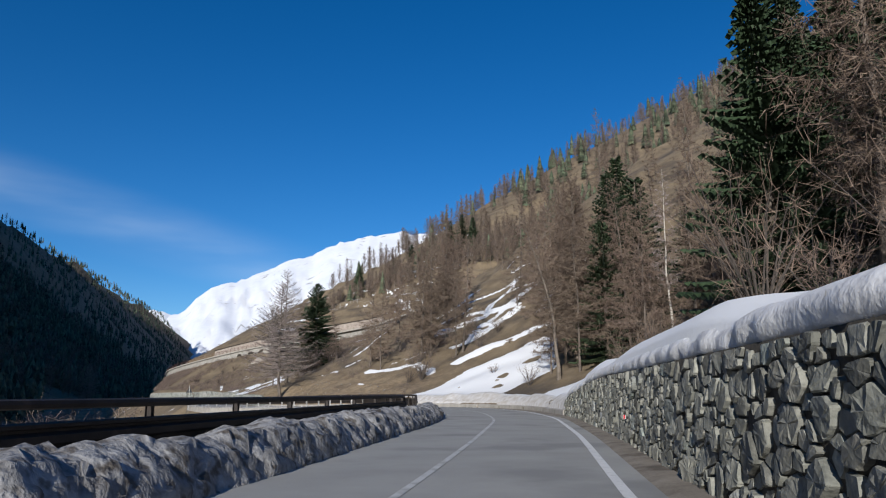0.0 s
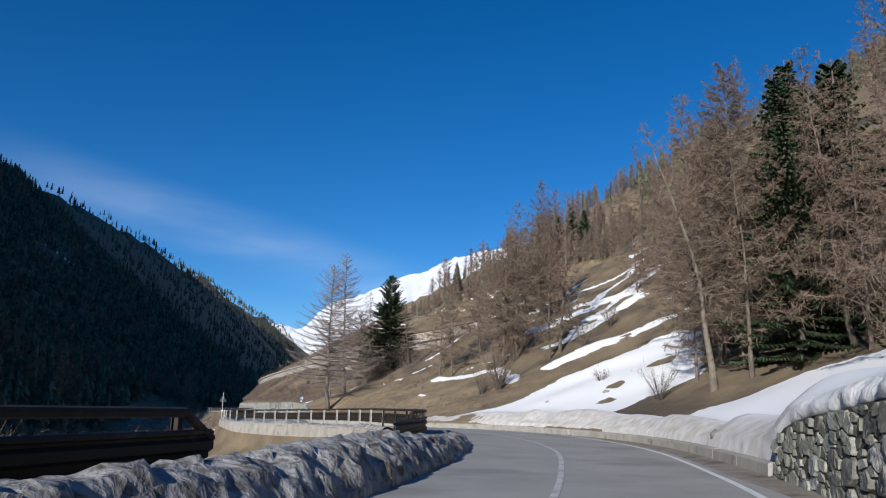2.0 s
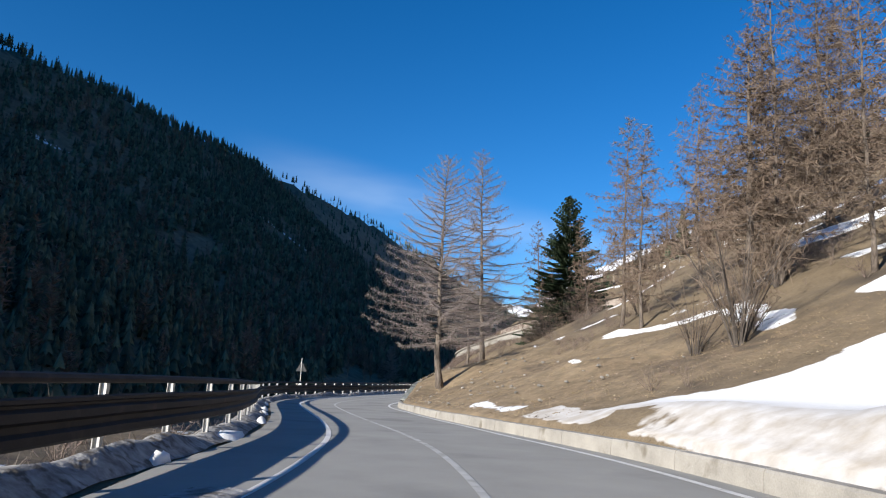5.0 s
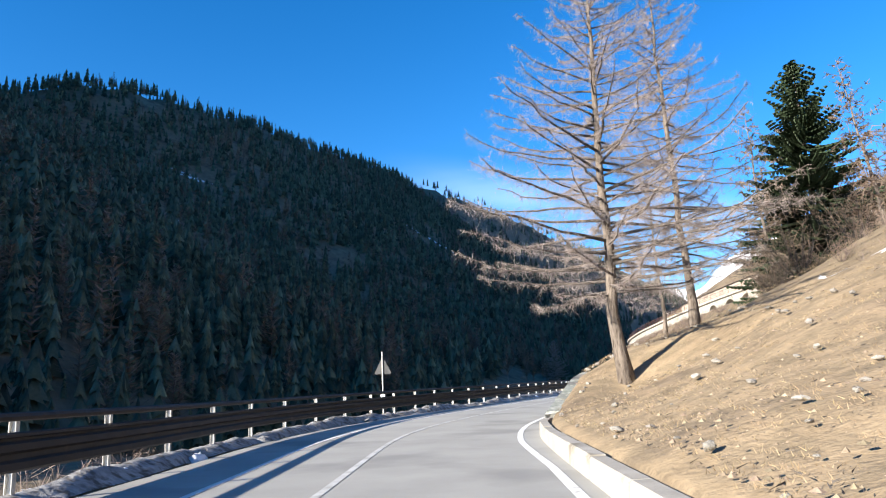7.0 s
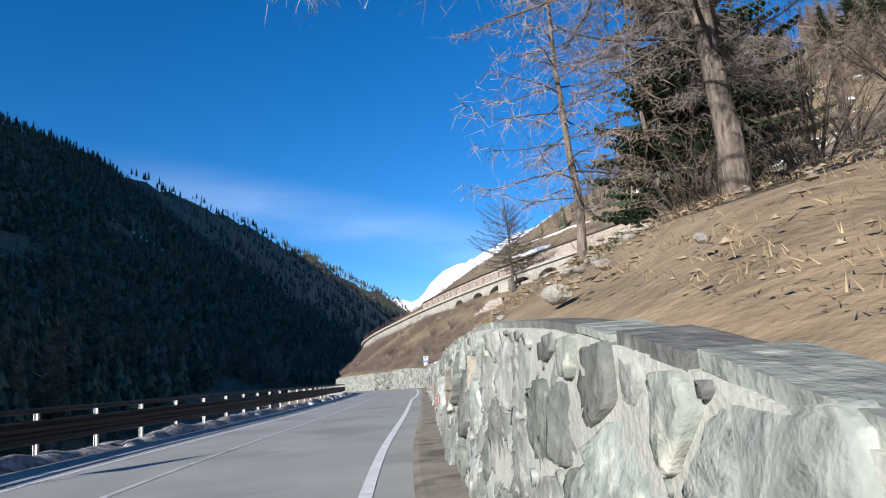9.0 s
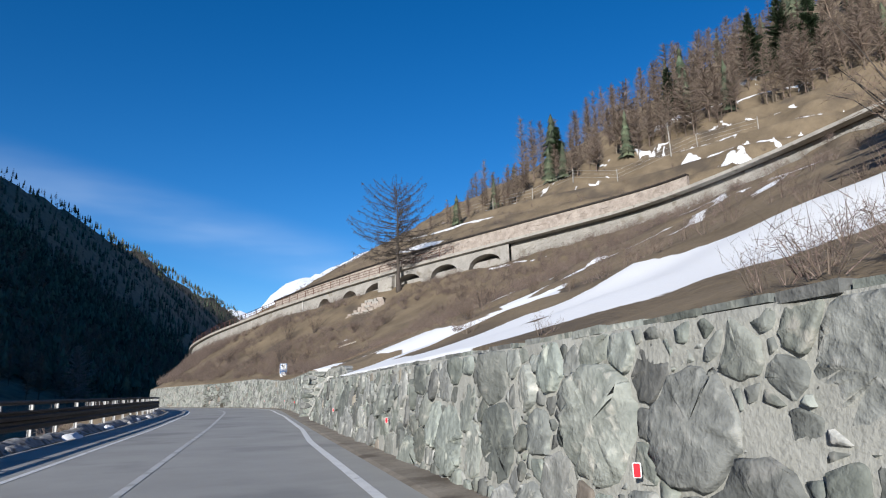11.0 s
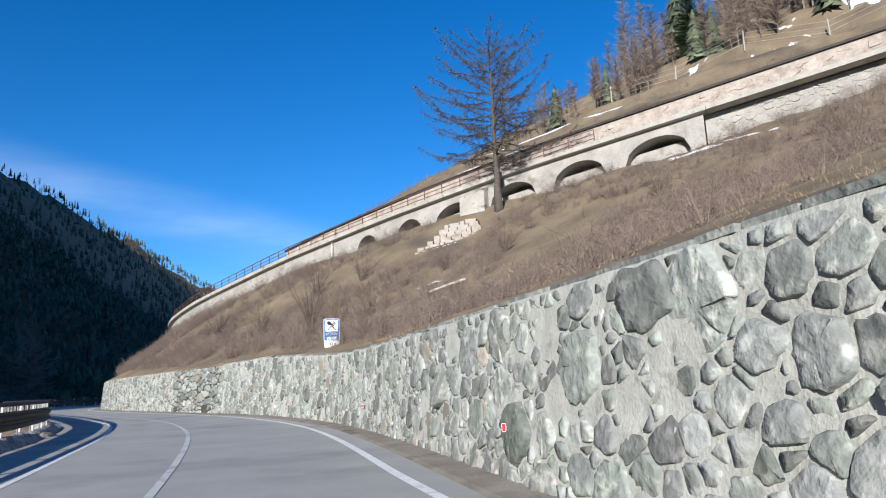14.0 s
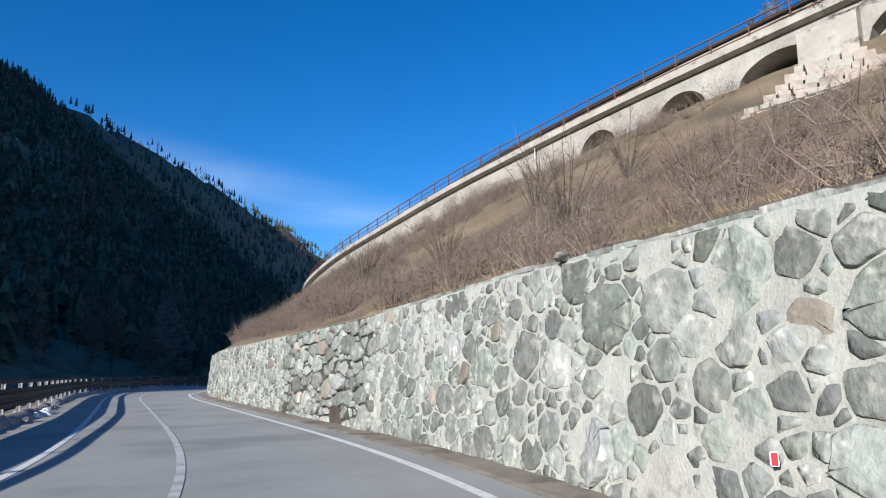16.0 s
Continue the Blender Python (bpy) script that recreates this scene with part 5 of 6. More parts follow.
def slope_fence():
    """Wire fence on the slope above the railway."""
    root = tagged(new("wire_fence"), "old wire fence with grey posts on the slope above the railway", "fence")
    line = [(60.6, 126.2), (57.0, 132.7), (50.3, 140.8), (47.3, 147.1), (43.2, 151.8), (39.1, 156.5), (36.6, 164.1)]
    tops = []
    for i, (x, y) in enumerate(line):
        z, lean = float(ground_z(x, y)), 0.12 * math.sin(5.0 * i)
        solid("post", *tube([(x, y, z - 0.3), (x + lean * 0.5, y, z + 0.8), (x + lean, y, z + 1.7)], [0.07, 0.065, 0.06], 7), CONCRETE, root)
        tops.append(np.array([x + lean, y, z]))
    for h in (0.5, 1.0, 1.5):
        solid("wire", *tube([p + np.array([0, 0, h]) for p in tops], [0.012] * len(tops), 4), GALV, root)


slope_fence()
pole("timber_mast", 54.8, 135.2, 3.9, 0.09, CONCRETE, "grey timber mast on the slope above the railway", "mast", -0.04)
lz = [float(ground_z(x, y)) + 0.1 for x, y in ((11.3, 135.4), (12.0, 134.7), (12.7, 133.9))]
tagged(solid("fallen_log", *tube([(11.3, 135.4, lz[0]), (12.0, 134.7, lz[1] + 0.03), (12.7, 133.9, lz[2])], [0.045, 0.07, 0.06], 8), surface("bare_wood", (0.42, 0.38, 0.32), (0.6, 0.56, 0.5), 3.0, 0.8, 0.3, 30, 0.01)), "pale bare log lying in the thicket", "log")
pole("signal_post", 12.2, 163.5, 1.5, 0.04, GALV, "thin grey lineside post beside the railway", "post", 0.0)


# ---- trees ----
def ribbons(starts, ends, widths, rng):
    """Thin tapering triangles from starts to ends: fine twigs, as plain arrays."""
    d = ends - starts
    side = np.cross(d, rng.normal(size=d.shape))
    side *= (widths / (np.linalg.norm(side, axis=1) + 1e-9))[:, None]
    v = np.stack([starts - side, starts + side, ends], 1).reshape(-1, 3)
    return v, np.arange(len(v)).reshape(-1, 3)


def trunk_line(tall, bend, rng, n=12):
    """A slightly wandering stem: bend is a sideways shift as a function of height share."""
    u = np.linspace(0, 1, n)
    w = np.cumsum(rng.normal(0, 0.012 * tall / n * 4, (n, 2)), 0)
    w -= w[0]
    off = np.array([bend(k) for k in u])
    return u, np.stack([off[:, 0] + w[:, 0], off[:, 1] + w[:, 1], u * tall], 1)


def broad_crown(u):
    return np.clip((u - 0.1) / 0.12, 0, 1) * (1.02 - u) ** 0.8


def larch_meshes(tall, spread, r0, boughs, twigs, seed, bend=lambda u: (0.0, 0.0), first=0.14, droop=0.22, shape=broad_crown, twig_len=0.62, fine=0.009, joints=9, sides=5, extra=3, lift=(-0.02, 0.10, 0.75), stout=0.24):
    """A bare larch: trunk with flared foot, drooping boughs with upturned tips, many fine hanging twigs."""
    rng = np.random.default_rng(seed)
    u, line = trunk_line(tall, bend, rng, 16)
    rad = r0 * ((1 - u) ** 0.85 * 0.92 + 0.03) * (1 + 0.5 * np.exp(-u * tall / 1.1))
    foot = line.copy()
    foot[0, 2] -= 0.5
    tv, tq = tube(foot, rad, 12)
    ang = np.arctan2(tv[:, 1] - line[0, 1], tv[:, 0] - line[0, 0])
    k = np.exp(-np.clip(tv[:, 2], 0, None) / 0.7) * 0.28 * r0
    tv = tv + np.stack([np.cos(ang) * np.cos(5 * ang) * k, np.sin(ang) * np.cos(5 * ang) * k, 0 * k], 1)
    limbs, st, en, wd = [], [], [], []
    az = rng.uniform(0, 6.28)
    for i in range(boughs):
        h = first + (0.985 - first) * (i + rng.uniform(0, 1)) / boughs
        az += 2.4 + rng.normal(0, 0.35)
        p = np.array([np.interp(h, u, line[:, c]) for c in range(3)])
        ln = spread * shape(h) * rng.uniform(0.65, 1.15)
        if ln < 0.15:
            continue
        d = np.array([math.cos(az), math.sin(az), 0])
        s = np.linspace(0, 1, joints)
        rise = np.interp(h, [0, 0.5, 1], lift)
        zz = ln * (rise * s - droop * (s**1.5) * (1 - h) + 0.16 * s**4)
        wob = np.cumsum(rng.normal(0, 0.24 * ln / joints, (joints, 3)) * [1, 1, 0.8], 0) * s[:, None]
        pts = p + d * (s * ln)[:, None] + np.stack([0 * s, 0 * s, zz], 1) + wob
        br = max(0.018, stout * r0 * (ln / spread) ** 0.8) * (1 - 0.8 * s)
        limbs.append(tube(pts, br, sides, False))
        m = max(3, int(twigs * (ln / spread) ** 0.8))
        tpos = rng.uniform(0.12, 1.0, m)
        base = np.stack([np.interp(tpos, s, pts[:, c]) for c in range(3)], 1)
        side = np.cross(d, [0, 0, 1.0])
        dirs = d * rng.uniform(0.1, 0.8, (m, 1)) + side * rng.choice([-1, 1], (m, 1)) * rng.uniform(0.3, 1, (m, 1)) + np.array([0, 0, 1]) * rng.normal(-0.25, 0.35, (m, 1))
        tl = twig_len * rng.uniform(0.4, 1.3, m) * (0.5 + 0.5 * (1 - tpos)) * (0.45 + ln / spread)
        tip = base + dirs * tl[:, None]
        st.append(base), en.append(tip), wd.append(np.full(m, fine))
        for r in range(extra):
            kk = rng.uniform(0.2, 1.0, (m, 1))
            b2 = base + (tip - base) * kk
            st.append(b2), en.append(b2 + rng.normal(0, 0.5, (m, 3)) * tl[:, None] + np.array([0, 0, -0.10]) * tl[:, None]), wd.append(np.full(m, fine * 0.75))
    twig = ribbons(np.concatenate(st), np.concatenate(en), np.concatenate(wd), rng)
    return (tv, tq), limbs, twig


def larch(place, meshes, label, bark=None, group="", parent_name="larch_tree", twig_bark=None):
    root = tagged(new(parent_name), label, "tree", group)
    (tv, tq), limbs, twig = meshes
    solid("trunk", tv, tq, bark or BARK, root, smooth=True)
    if group:
        tagged(solid("branching", *join(limbs), LIMB, root, smooth=True), kind="stuff")
    else:
        for limb in limbs:
            solid("bough", *limb, LIMB if bark is None else bark, root, smooth=True)
    tagged(solid("crown", *twig, twig_bark or TWIG, root), kind="stuff")
    root.location = place
    return root


def spruce_meshes(tall, spread, r0, whorls, seed, low=0.04):
    rng = np.random.default_rng(seed)
    tv, tq = tube([(0, 0, -0.4), (0, 0, tall * 0.5), (0, 0, tall)], [r0, r0 * 0.55, 0.02], 8)
    v, q = [], []
    for i in range(whorls):
        h = low + (0.99 - low) * (i / whorls) ** 0.92
        ln0 = spread * (1 - h) ** 0.78 * rng.uniform(0.82, 1.12) + 0.12
        for j in range(rng.integers(6, 9)):
            a = rng.uniform(0, 6.28)
            ln = ln0 * rng.uniform(0.7, 1.12)
            d, s = np.array([math.cos(a), math.sin(a), 0]), np.array([-math.sin(a), math.cos(a), 0])
            base = np.array([0, 0, h * tall])
            slope = np.interp(h, [0, 0.6, 1], [-0.38, -0.12, 0.6])
            n = max(3, int(ln / 0.26))
            for k in range(n):
                u = (k + 0.6) / n
                p = base + d * ln * u + np.array([0, 0, ln * (slope * u + 0.22 * u * u)])
                w = (0.16 + 0.26 * ln * (1 - u) * 0.6) * rng.uniform(0.7, 1.2)
                for sg in (-1, 1):
                    b = len(v)
                    tip = p + s * sg * w + d * w * 0.75 + np.array([0, 0, -0.22 * w - 0.03])
                    v += [p - d * 0.10, p + d * 0.14, tip + d * 0.05, tip - d * 0.10 - np.array([0, 0, 0.10 + 0.1 * w])]
                    q.append((b, b + 1, b + 2, b + 3))
                b = len(v)
                v += [p - s * 0.07, p + s * 0.07, p + d * 0.06 - np.array([0, 0, rng.uniform(0.15, 0.34)])]
                q.append((b, b + 1, b + 2))
    return (tv, tq), (v, q)


def spruce(place, meshes, label, group=""):
    root = tagged(new("spruce_tree"), label, "tree", group)
    solid("trunk", *meshes[0], BARK, root, smooth=True)
    solid("crown", *meshes[1], NEEDLE, root)
    root.location = place
    return root


def shrub_meshes(tall, stems, seed, fine=0.011, wide=0.7):
    rng = np.random.default_rng(seed)
    limbs, st, en, wd = [], [], [], []
    for i in range(stems):
        a, ln = rng.uniform(0, 6.28), tall * rng.uniform(0.55, 1.1)
        out = rng.uniform(0.1, wide)
        s = np.linspace(0, 1, 5)
        d = np.array([math.cos(a), math.sin(a), 0])
        pts = d * (0.12 + out * ln * s**1.3)[:, None] + np.stack([0 * s, 0 * s, -0.1 + ln * s * (1 - 0.22 * out * s)], 1) + np.cumsum(rng.normal(0, 0.025 * ln, (5, 3)), 0) * s[:, None]
        limbs.append(tube(pts, 0.022 * tall / 2.5 * (1 - 0.8 * s), 4, False))
        m = 9
        t = rng.uniform(0.25, 1, m)
        base = np.stack([np.interp(t, s, pts[:, c]) for c in range(3)], 1)
        tip = base + (d * 0.4 + rng.normal(0, 0.5, (m, 3)) + [0, 0, 0.55]) * (0.28 * tall * rng.uniform(0.4, 1.1, (m, 1)))
        st.append(base), en.append(tip), wd.append(np.full(m, fine))
        for r in range(2):
            b2 = base + (tip - base) * rng.uniform(0.3, 1, (m, 1))
            st.append(b2), en.append(b2 + rng.normal(0, 0.10 * tall, (m, 3)) + [0, 0, 0.04 * tall]), wd.append(np.full(m, fine * 0.7))
    return join(limbs), ribbons(np.concatenate(st), np.concatenate(en), np.concatenate(wd), rng)


def shrub(place, meshes, label, group=""):
    root = tagged(new("bare_shrub"), label, "shrub", group)
    tagged(solid("branching", *meshes[0], LIMB, root), kind="stuff")
    tagged(solid("crown", *meshes[1], HILLTWIG, root), kind="stuff")
    root.location = place
    return root


def on_ground(x, y, sink=0.05):
    return (x, y, float(ground_z(x, y)) - sink)


# the two larches at the bend, with a slim one between them
larch(on_ground(-0.65, 44.5), larch_meshes(16.8, 7.2, 0.215, 140, 250, 101, lambda u: (-0.55 * (1 - math.exp(-u * 10)) + 0.45 * u, 0.3 * u), 0.16, 0.15, lift=(0.04, 0.16, 0.65), stout=0.38, fine=0.0055, twig_len=0.45, extra=4), "tall bare larch leaning over the road on a flared trunk")
larch(on_ground(2.3, 53.2), larch_meshes(18.2, 6.6, 0.2, 125, 210, 102, lambda u: (-0.5 * u, 0), 0.12, 0.18, lift=(0.0, 0.1, 0.5), stout=0.34, fine=0.006, twig_len=0.5, extra=4), "tall straight bare larch on the bank")
larch(on_ground(1.2, 57.5), larch_meshes(10.5, 3.0, 0.10, 60, 40, 103), "slim young bare larch on the bank")
spruce(on_ground(11.8, 69.7), spruce_meshes(15.6, 6.0, 0.24, 52, 111, 0.02), "dark green spruce standing alone on the slope")
larch(on_ground(21.3, 147.0, 0.3), larch_meshes(13.0, 8.6, 0.28, 84, 110, 104, lambda u: (-0.5 * u, 0.0), 0.24, 0.05, lambda u: np.clip((u - 0.2) / 0.15, 0, 1) * (1.05 - u) ** 0.55, fine=0.02), "broad old larch in front of the viaduct", LIMB, twig_bark=LIMB)
larch(on_ground(14.7, -4.0), larch_meshes(18.0, 5.6, 0.2, 130, 190, 109, lambda u: (0.3 * u, 0.2 * u), 0.06, 0.2, fine=0.02), "tall bare larch thick with fine brown twigs", twig_bark=HILLTWIG)
larch(on_ground(11.3, -5.65), larch_meshes(14.5, 4.2, 0.17, 60, 60, 105, lambda u: (-2.4 * u + 0.7 * math.sin(3.4 * u), 1.4 * u), 0.22, 0.1), "leaning grey-brown tree at the edge of the wood", GREYBARK, parent_name="leaning_tree", twig_bark=HILLTWIG)
larch(on_ground(13.2, 27.0), larch_meshes(13.0, 4.6, 0.18, 100, 90, 106, lambda u: (0.5 * u, 0), 0.08, 0.25, fine=0.02), "bare brown larch above the snow patch", twig_bark=HILLTWIG)
larch(on_ground(21.8, 36.0), larch_meshes(17.0, 4.2, 0.18, 90, 80, 107, fine=0.02), "tall bare larch above the snow patch", twig_bark=HILLTWIG)
larch(on_ground(-25.5, 246.0), larch_meshes(14.5, 6.6, 0.3, 90, 100, 108, lambda u: (0, 0), 0.1, 0.2, fine=0.05, stout=0.34), "bare larch standing alone beyond the bend", GREYBARK, twig_bark=TWIG)

# trees that stand in numbers: a few shapes, each placed many times
LARCHES = [larch_meshes(t, s, r, b, w, 200 + i, lambda u, i=i: (0.5 * math.sin(2 * u + i), 0.3 * u), 0.08, 0.2, fine=0.038, joints=4, sides=3, extra=3) for i, (t, s, r, b, w) in enumerate(((14, 3.5, 0.13, 64, 26), (17, 3.9, 0.15, 70, 26), (11, 2.9, 0.11, 54, 24)))]
SPRUCES = [spruce_meshes(t, s, 0.2, w, 220 + i) for i, (t, s, w) in enumerate(((16, 4.3, 38), (12, 3.6, 32)))]
SHRUBS = [shrub_meshes(t, n, 240 + i) for i, (t, n) in enumerate(((2.6, 22), (1.7, 18), (3.6, 26)))]
BIRCH = larch_meshes(13, 2.4, 0.09, 40, 24, 231, lambda u: (0.8 * u * u, 0.2 * u), 0.3, -0.05, fine=0.025, joints=5, sides=3)
HAZY = [larch_meshes(t, s, r, b, w, 260 + i, lambda u, i=i: (0.6 * math.sin(2 * u + i), 0.4 * u), 0.06, 0.12, fine=0.022, joints=4, sides=3, extra=3, twig_len=0.75) for i, (t, s, r, b, w) in enumerate(((16, 4.3, 0.12, 74, 56), (13, 3.8, 0.10, 62, 52)))]
first_of = {}


def put(kind, i, x, y, size, turn, lean=0.0):
    """Another tree of a known shape."""
    key = (kind, i)
    place = on_ground(x, y, 0.15)
    if key not in first_of:
        if kind == "larch":
            first_of[key] = larch(place, LARCHES[i], "bare brown larch of the hillside wood", None, "larches on the hillside", twig_bark=HILLTWIG)
        elif kind == "hazy":
            first_of[key] = larch(place, HAZY[i], "young bare larch thick with fine brown twigs", None, "young larches above the wall", twig_bark=HILLTWIG)
        elif kind == "spruce":
            first_of[key] = spruce(place, SPRUCES[i], "dark spruce among the bare larches", "spruces on the hillside")
        elif kind == "birch":
            first_of[key] = larch(place, BIRCH, "slender birch with pale bark and bare twigs", PALEBARK, "birches above the wall", "birch_tree")
        else:
            first_of[key] = shrub(place, SHRUBS[i], "leafless brown shrub on the bank", "shrubs on the bank")
        ob = first_of[key]
    else:
        ob = copy_thing(first_of[key], Matrix.Translation(place))
    ob.rotation_euler, ob.scale = (lean, lean * 0.5, turn), (size, size, size * (0.9 + 0.2 * ((i * 7 + x) % 1)))
    return ob


def scatter(count, y0, y1, d0, d1, seed, kinds, gap, clear=lambda x, y: False):
    """Trees at random on the slope right of the road, at least gap apart."""
    rng, spots = np.random.default_rng(seed), []
    for _ in range(count * 12):
        if len(spots) >= count:
            break
        y, d = rng.uniform(y0, y1), rng.uniform(d0, d1)
        x = float(at(RIGHT, y)) + d
        if clear(x, y) or any((x - a) ** 2 + (y - b) ** 2 < gap * gap for a, b in spots):
            continue
        spots.append((x, y))
        k = rng.random()
        kind = next(n for n, p in kinds if k < p)
        i = int(rng.integers(0, {"larch": 3, "hazy": 2, "spruce": 2, "birch": 1, "shrub": 3}[kind]))
        put(kind, i, x, y, rng.uniform(0.75, 1.2), rng.uniform(0, 6.28), rng.normal(0, 0.03))


def drift(x, y):
    return float(snow_at(np.array([x]), np.array([y]))[0]) > 0.35


scatter(38, -62, -14, 8, 26, 301, (("birch", 0.14), ("hazy", 0.86), ("spruce", 1.0)), 2.4)
scatter(46, -70, 2, 14, 60, 302, (("larch", 0.8), ("spruce", 1.0)), 2.6)
scatter(18, -2, 66, 24, 76, 303, (("larch", 1.0),), 4.0, drift)
scatter(14, -12, 4, 7.5, 15, 307, (("hazy", 1.0),), 1.8, drift)
scatter(16, 4, 40, 13, 34, 309, (("hazy", 1.0),), 3.0, drift)
scatter(14, 6, 40, 12, 30, 304, (("shrub", 0.75), ("larch", 1.0)), 2.5, lambda x, y: drift(x, y) and (int(x * 7) % 3 > 0))
scatter(16, 56, 88, 9, 40, 305, (("shrub", 0.7), ("larch", 1.0)), 2.6, lambda x, y: drift(x, y) or y > 70)
scatter(12, -58, -20, 5.5, 9, 306, (("shrub", 1.0),), 1.8)
for x, y, i, s in ((17.4, -24.4, 0, 1.35), (14.5, -28.5, 0, 1.2), (24.2, -26.0, 1, 1.7), (20.0, -31.0, 0, 1.3), (12.0, -33.0, 1, 1.5), (8.5, -32.0, 0, 1.1), (27.5, -19.0, 0, 1.4), (22.5, -22.5, 1, 1.6), (15.6, -7.2, 1, 1.05), (24.0, 1.5, 0, 1.2), (29.0, 5.5, 0, 1.25), (21.5, -5.5, 1, 1.3), (79.3, 137.3, 0, 0.85), (81.5, 134.0, 1, 0.95), (77.0, 141.0, 0, 0.75), (66.0, 147.5, 1, 0.8), (52.0, 158.5, 1, 0.75)):
    put("spruce", i, x, y, s, x * 3.0)
for x, y, i, s in ((23.1, 131.5, 1, 0.9), (9.2, 123.2, 1, 0.7), (6.6, 143.3, 2, 0.75), (8.4, 137.1, 1, 0.8), (7.2, 137.9, 0, 0.6), (13.7, 105.1, 1, 1.0), (20.3, 118.0, 0, 0.7), (11.5, 150.0, 0, 0.9), (8.8, 153.0, 2, 0.7), (14.0, 140.0, 1, 0.9), (16.5, 137.0, 0, 0.6), (4.6, 150.5, 0, 0.8), (2.2, 158.0, 2, 0.7), (10.2, 129.0, 1, 0.7), (9.8, 19.4, 2, 1.1), (10.6, 20.6, 1, 1.2), (8.9, 21.0, 0, 0.9), (7.9, 66, 1, 1.1), (9.0, 67.5, 0, 1.0), (10.2, 72.0, 2, 0.9), (8.0, 73.5, 0, 1.1), (12.5, 28.3, 1, 1.2), (14.2, 26.2, 0, 1.1), (8.4, 95.0, 1, 0.5), (14.5, 100.0, 1, 0.55), (15.5, 99.0, 0, 0.4), (12.0, 104.0, 0, 0.5), (11.0, 90.5, 1, 0.5), (7.2, 93.4, 1, 0.4), (8.2, 59.0, 2, 1.1), (9.6, 62.5, 1, 1.5), (10.8, 58.0, 0, 1.3), (7.4, 62.0, 0, 1.2), (12.6, 63.0, 2, 1.0), (6.4, 57.0, 1, 1.0), (13.0, 8.2, 1, 0.7), (11.0, -1.5, 2, 0.6)):
    put("shrub", i, x, y, s, x * 5.0)


# ---- woods too far or too thick to count ----
def fir_form(rng, layers=5, points=6):
    """A small conifer one metre high: ragged skirts, each with its own points."""
    v, q = [], []
    for k in range(layers):
        z0 = 0.06 + 0.86 * k / layers
        r = 0.175 * (1 - z0) ** 0.85 + 0.012
        ring = len(v)
        for j in range(points * 2):
            a = math.pi * j / points + rng.uniform(-0.2, 0.2)
            w = r * (rng.uniform(0.8, 1.25) if j % 2 == 0 else rng.uniform(0.25, 0.5))
            v.append((w * math.cos(a), w * math.sin(a), z0 - (0.06 if j % 2 == 0 else 0) * rng.uniform(0.3, 1.5)))
        v.append((rng.normal(0, 0.006), rng.normal(0, 0.006), min(1.0, z0 + (0.30 if layers < 8 else 0.2) * (1 - 0.4 * k / layers))))
        q += [(ring + j, ring + (j + 1) % (points * 2), ring + points * 2) for j in range(points * 2)]
    return np.array(v), np.array(q)


def bare_form(rng, n=60, w=0.016, wide=0.24):
    """A small leafless larch one metre high: stem and many thin rising twigs."""
    h = rng.uniform(0.16, 0.95, n)
    a = rng.uniform(0, 6.28, n)
    ln = wide * (1.03 - h) ** 0.6 * rng.uniform(0.7, 1.2, n)
    s = np.stack([0 * h, 0 * h, h], 1)
    e = s + np.stack([np.cos(a) * ln, np.sin(a) * ln, ln * rng.uniform(0.0, 1.0, n)], 1)
    v, q = ribbons(s, e, np.full(n, w), rng)
    tv, tq = np.array([(-0.009, 0, 0), (0.009, 0, 0), (0, 0, 1.0), (0, -0.009, 0), (0, 0.009, 0)]), np.array([(0, 1, 2), (3, 4, 2)])
    return np.concatenate([v, tv]), np.concatenate([q, tq + len(v)])


def bush_form(rng, stems=14, n=70):
    """A low bush one metre high: crooked stems and a haze of side twigs."""
    a, o = rng.uniform(0, 6.28, stems), rng.uniform(0.1, 0.6, stems)
    s = np.stack([np.cos(a) * 0.3 * o, np.sin(a) * 0.3 * o, -0.1 + 0 * o], 1)
    e = s + np.stack([np.cos(a) * o, np.sin(a) * o, rng.uniform(0.5, 1.0, stems) * (1.1 - 0.7 * o)], 1) + rng.normal(0, 0.08, (stems, 3))
    i = rng.integers(0, stems, n)
    b = s[i] + (e - s)[i] * rng.uniform(0.2, 1.0, (n, 1)) + rng.normal(0, 0.03, (n, 3))
    t = b + rng.normal(0, 0.2, (n, 3)) + [0, 0, 0.1]
    return ribbons(np.concatenate([s, b]), np.concatenate([e, t]), np.concatenate([np.full(stems, 0.009), np.full(n, 0.0055)]), rng)


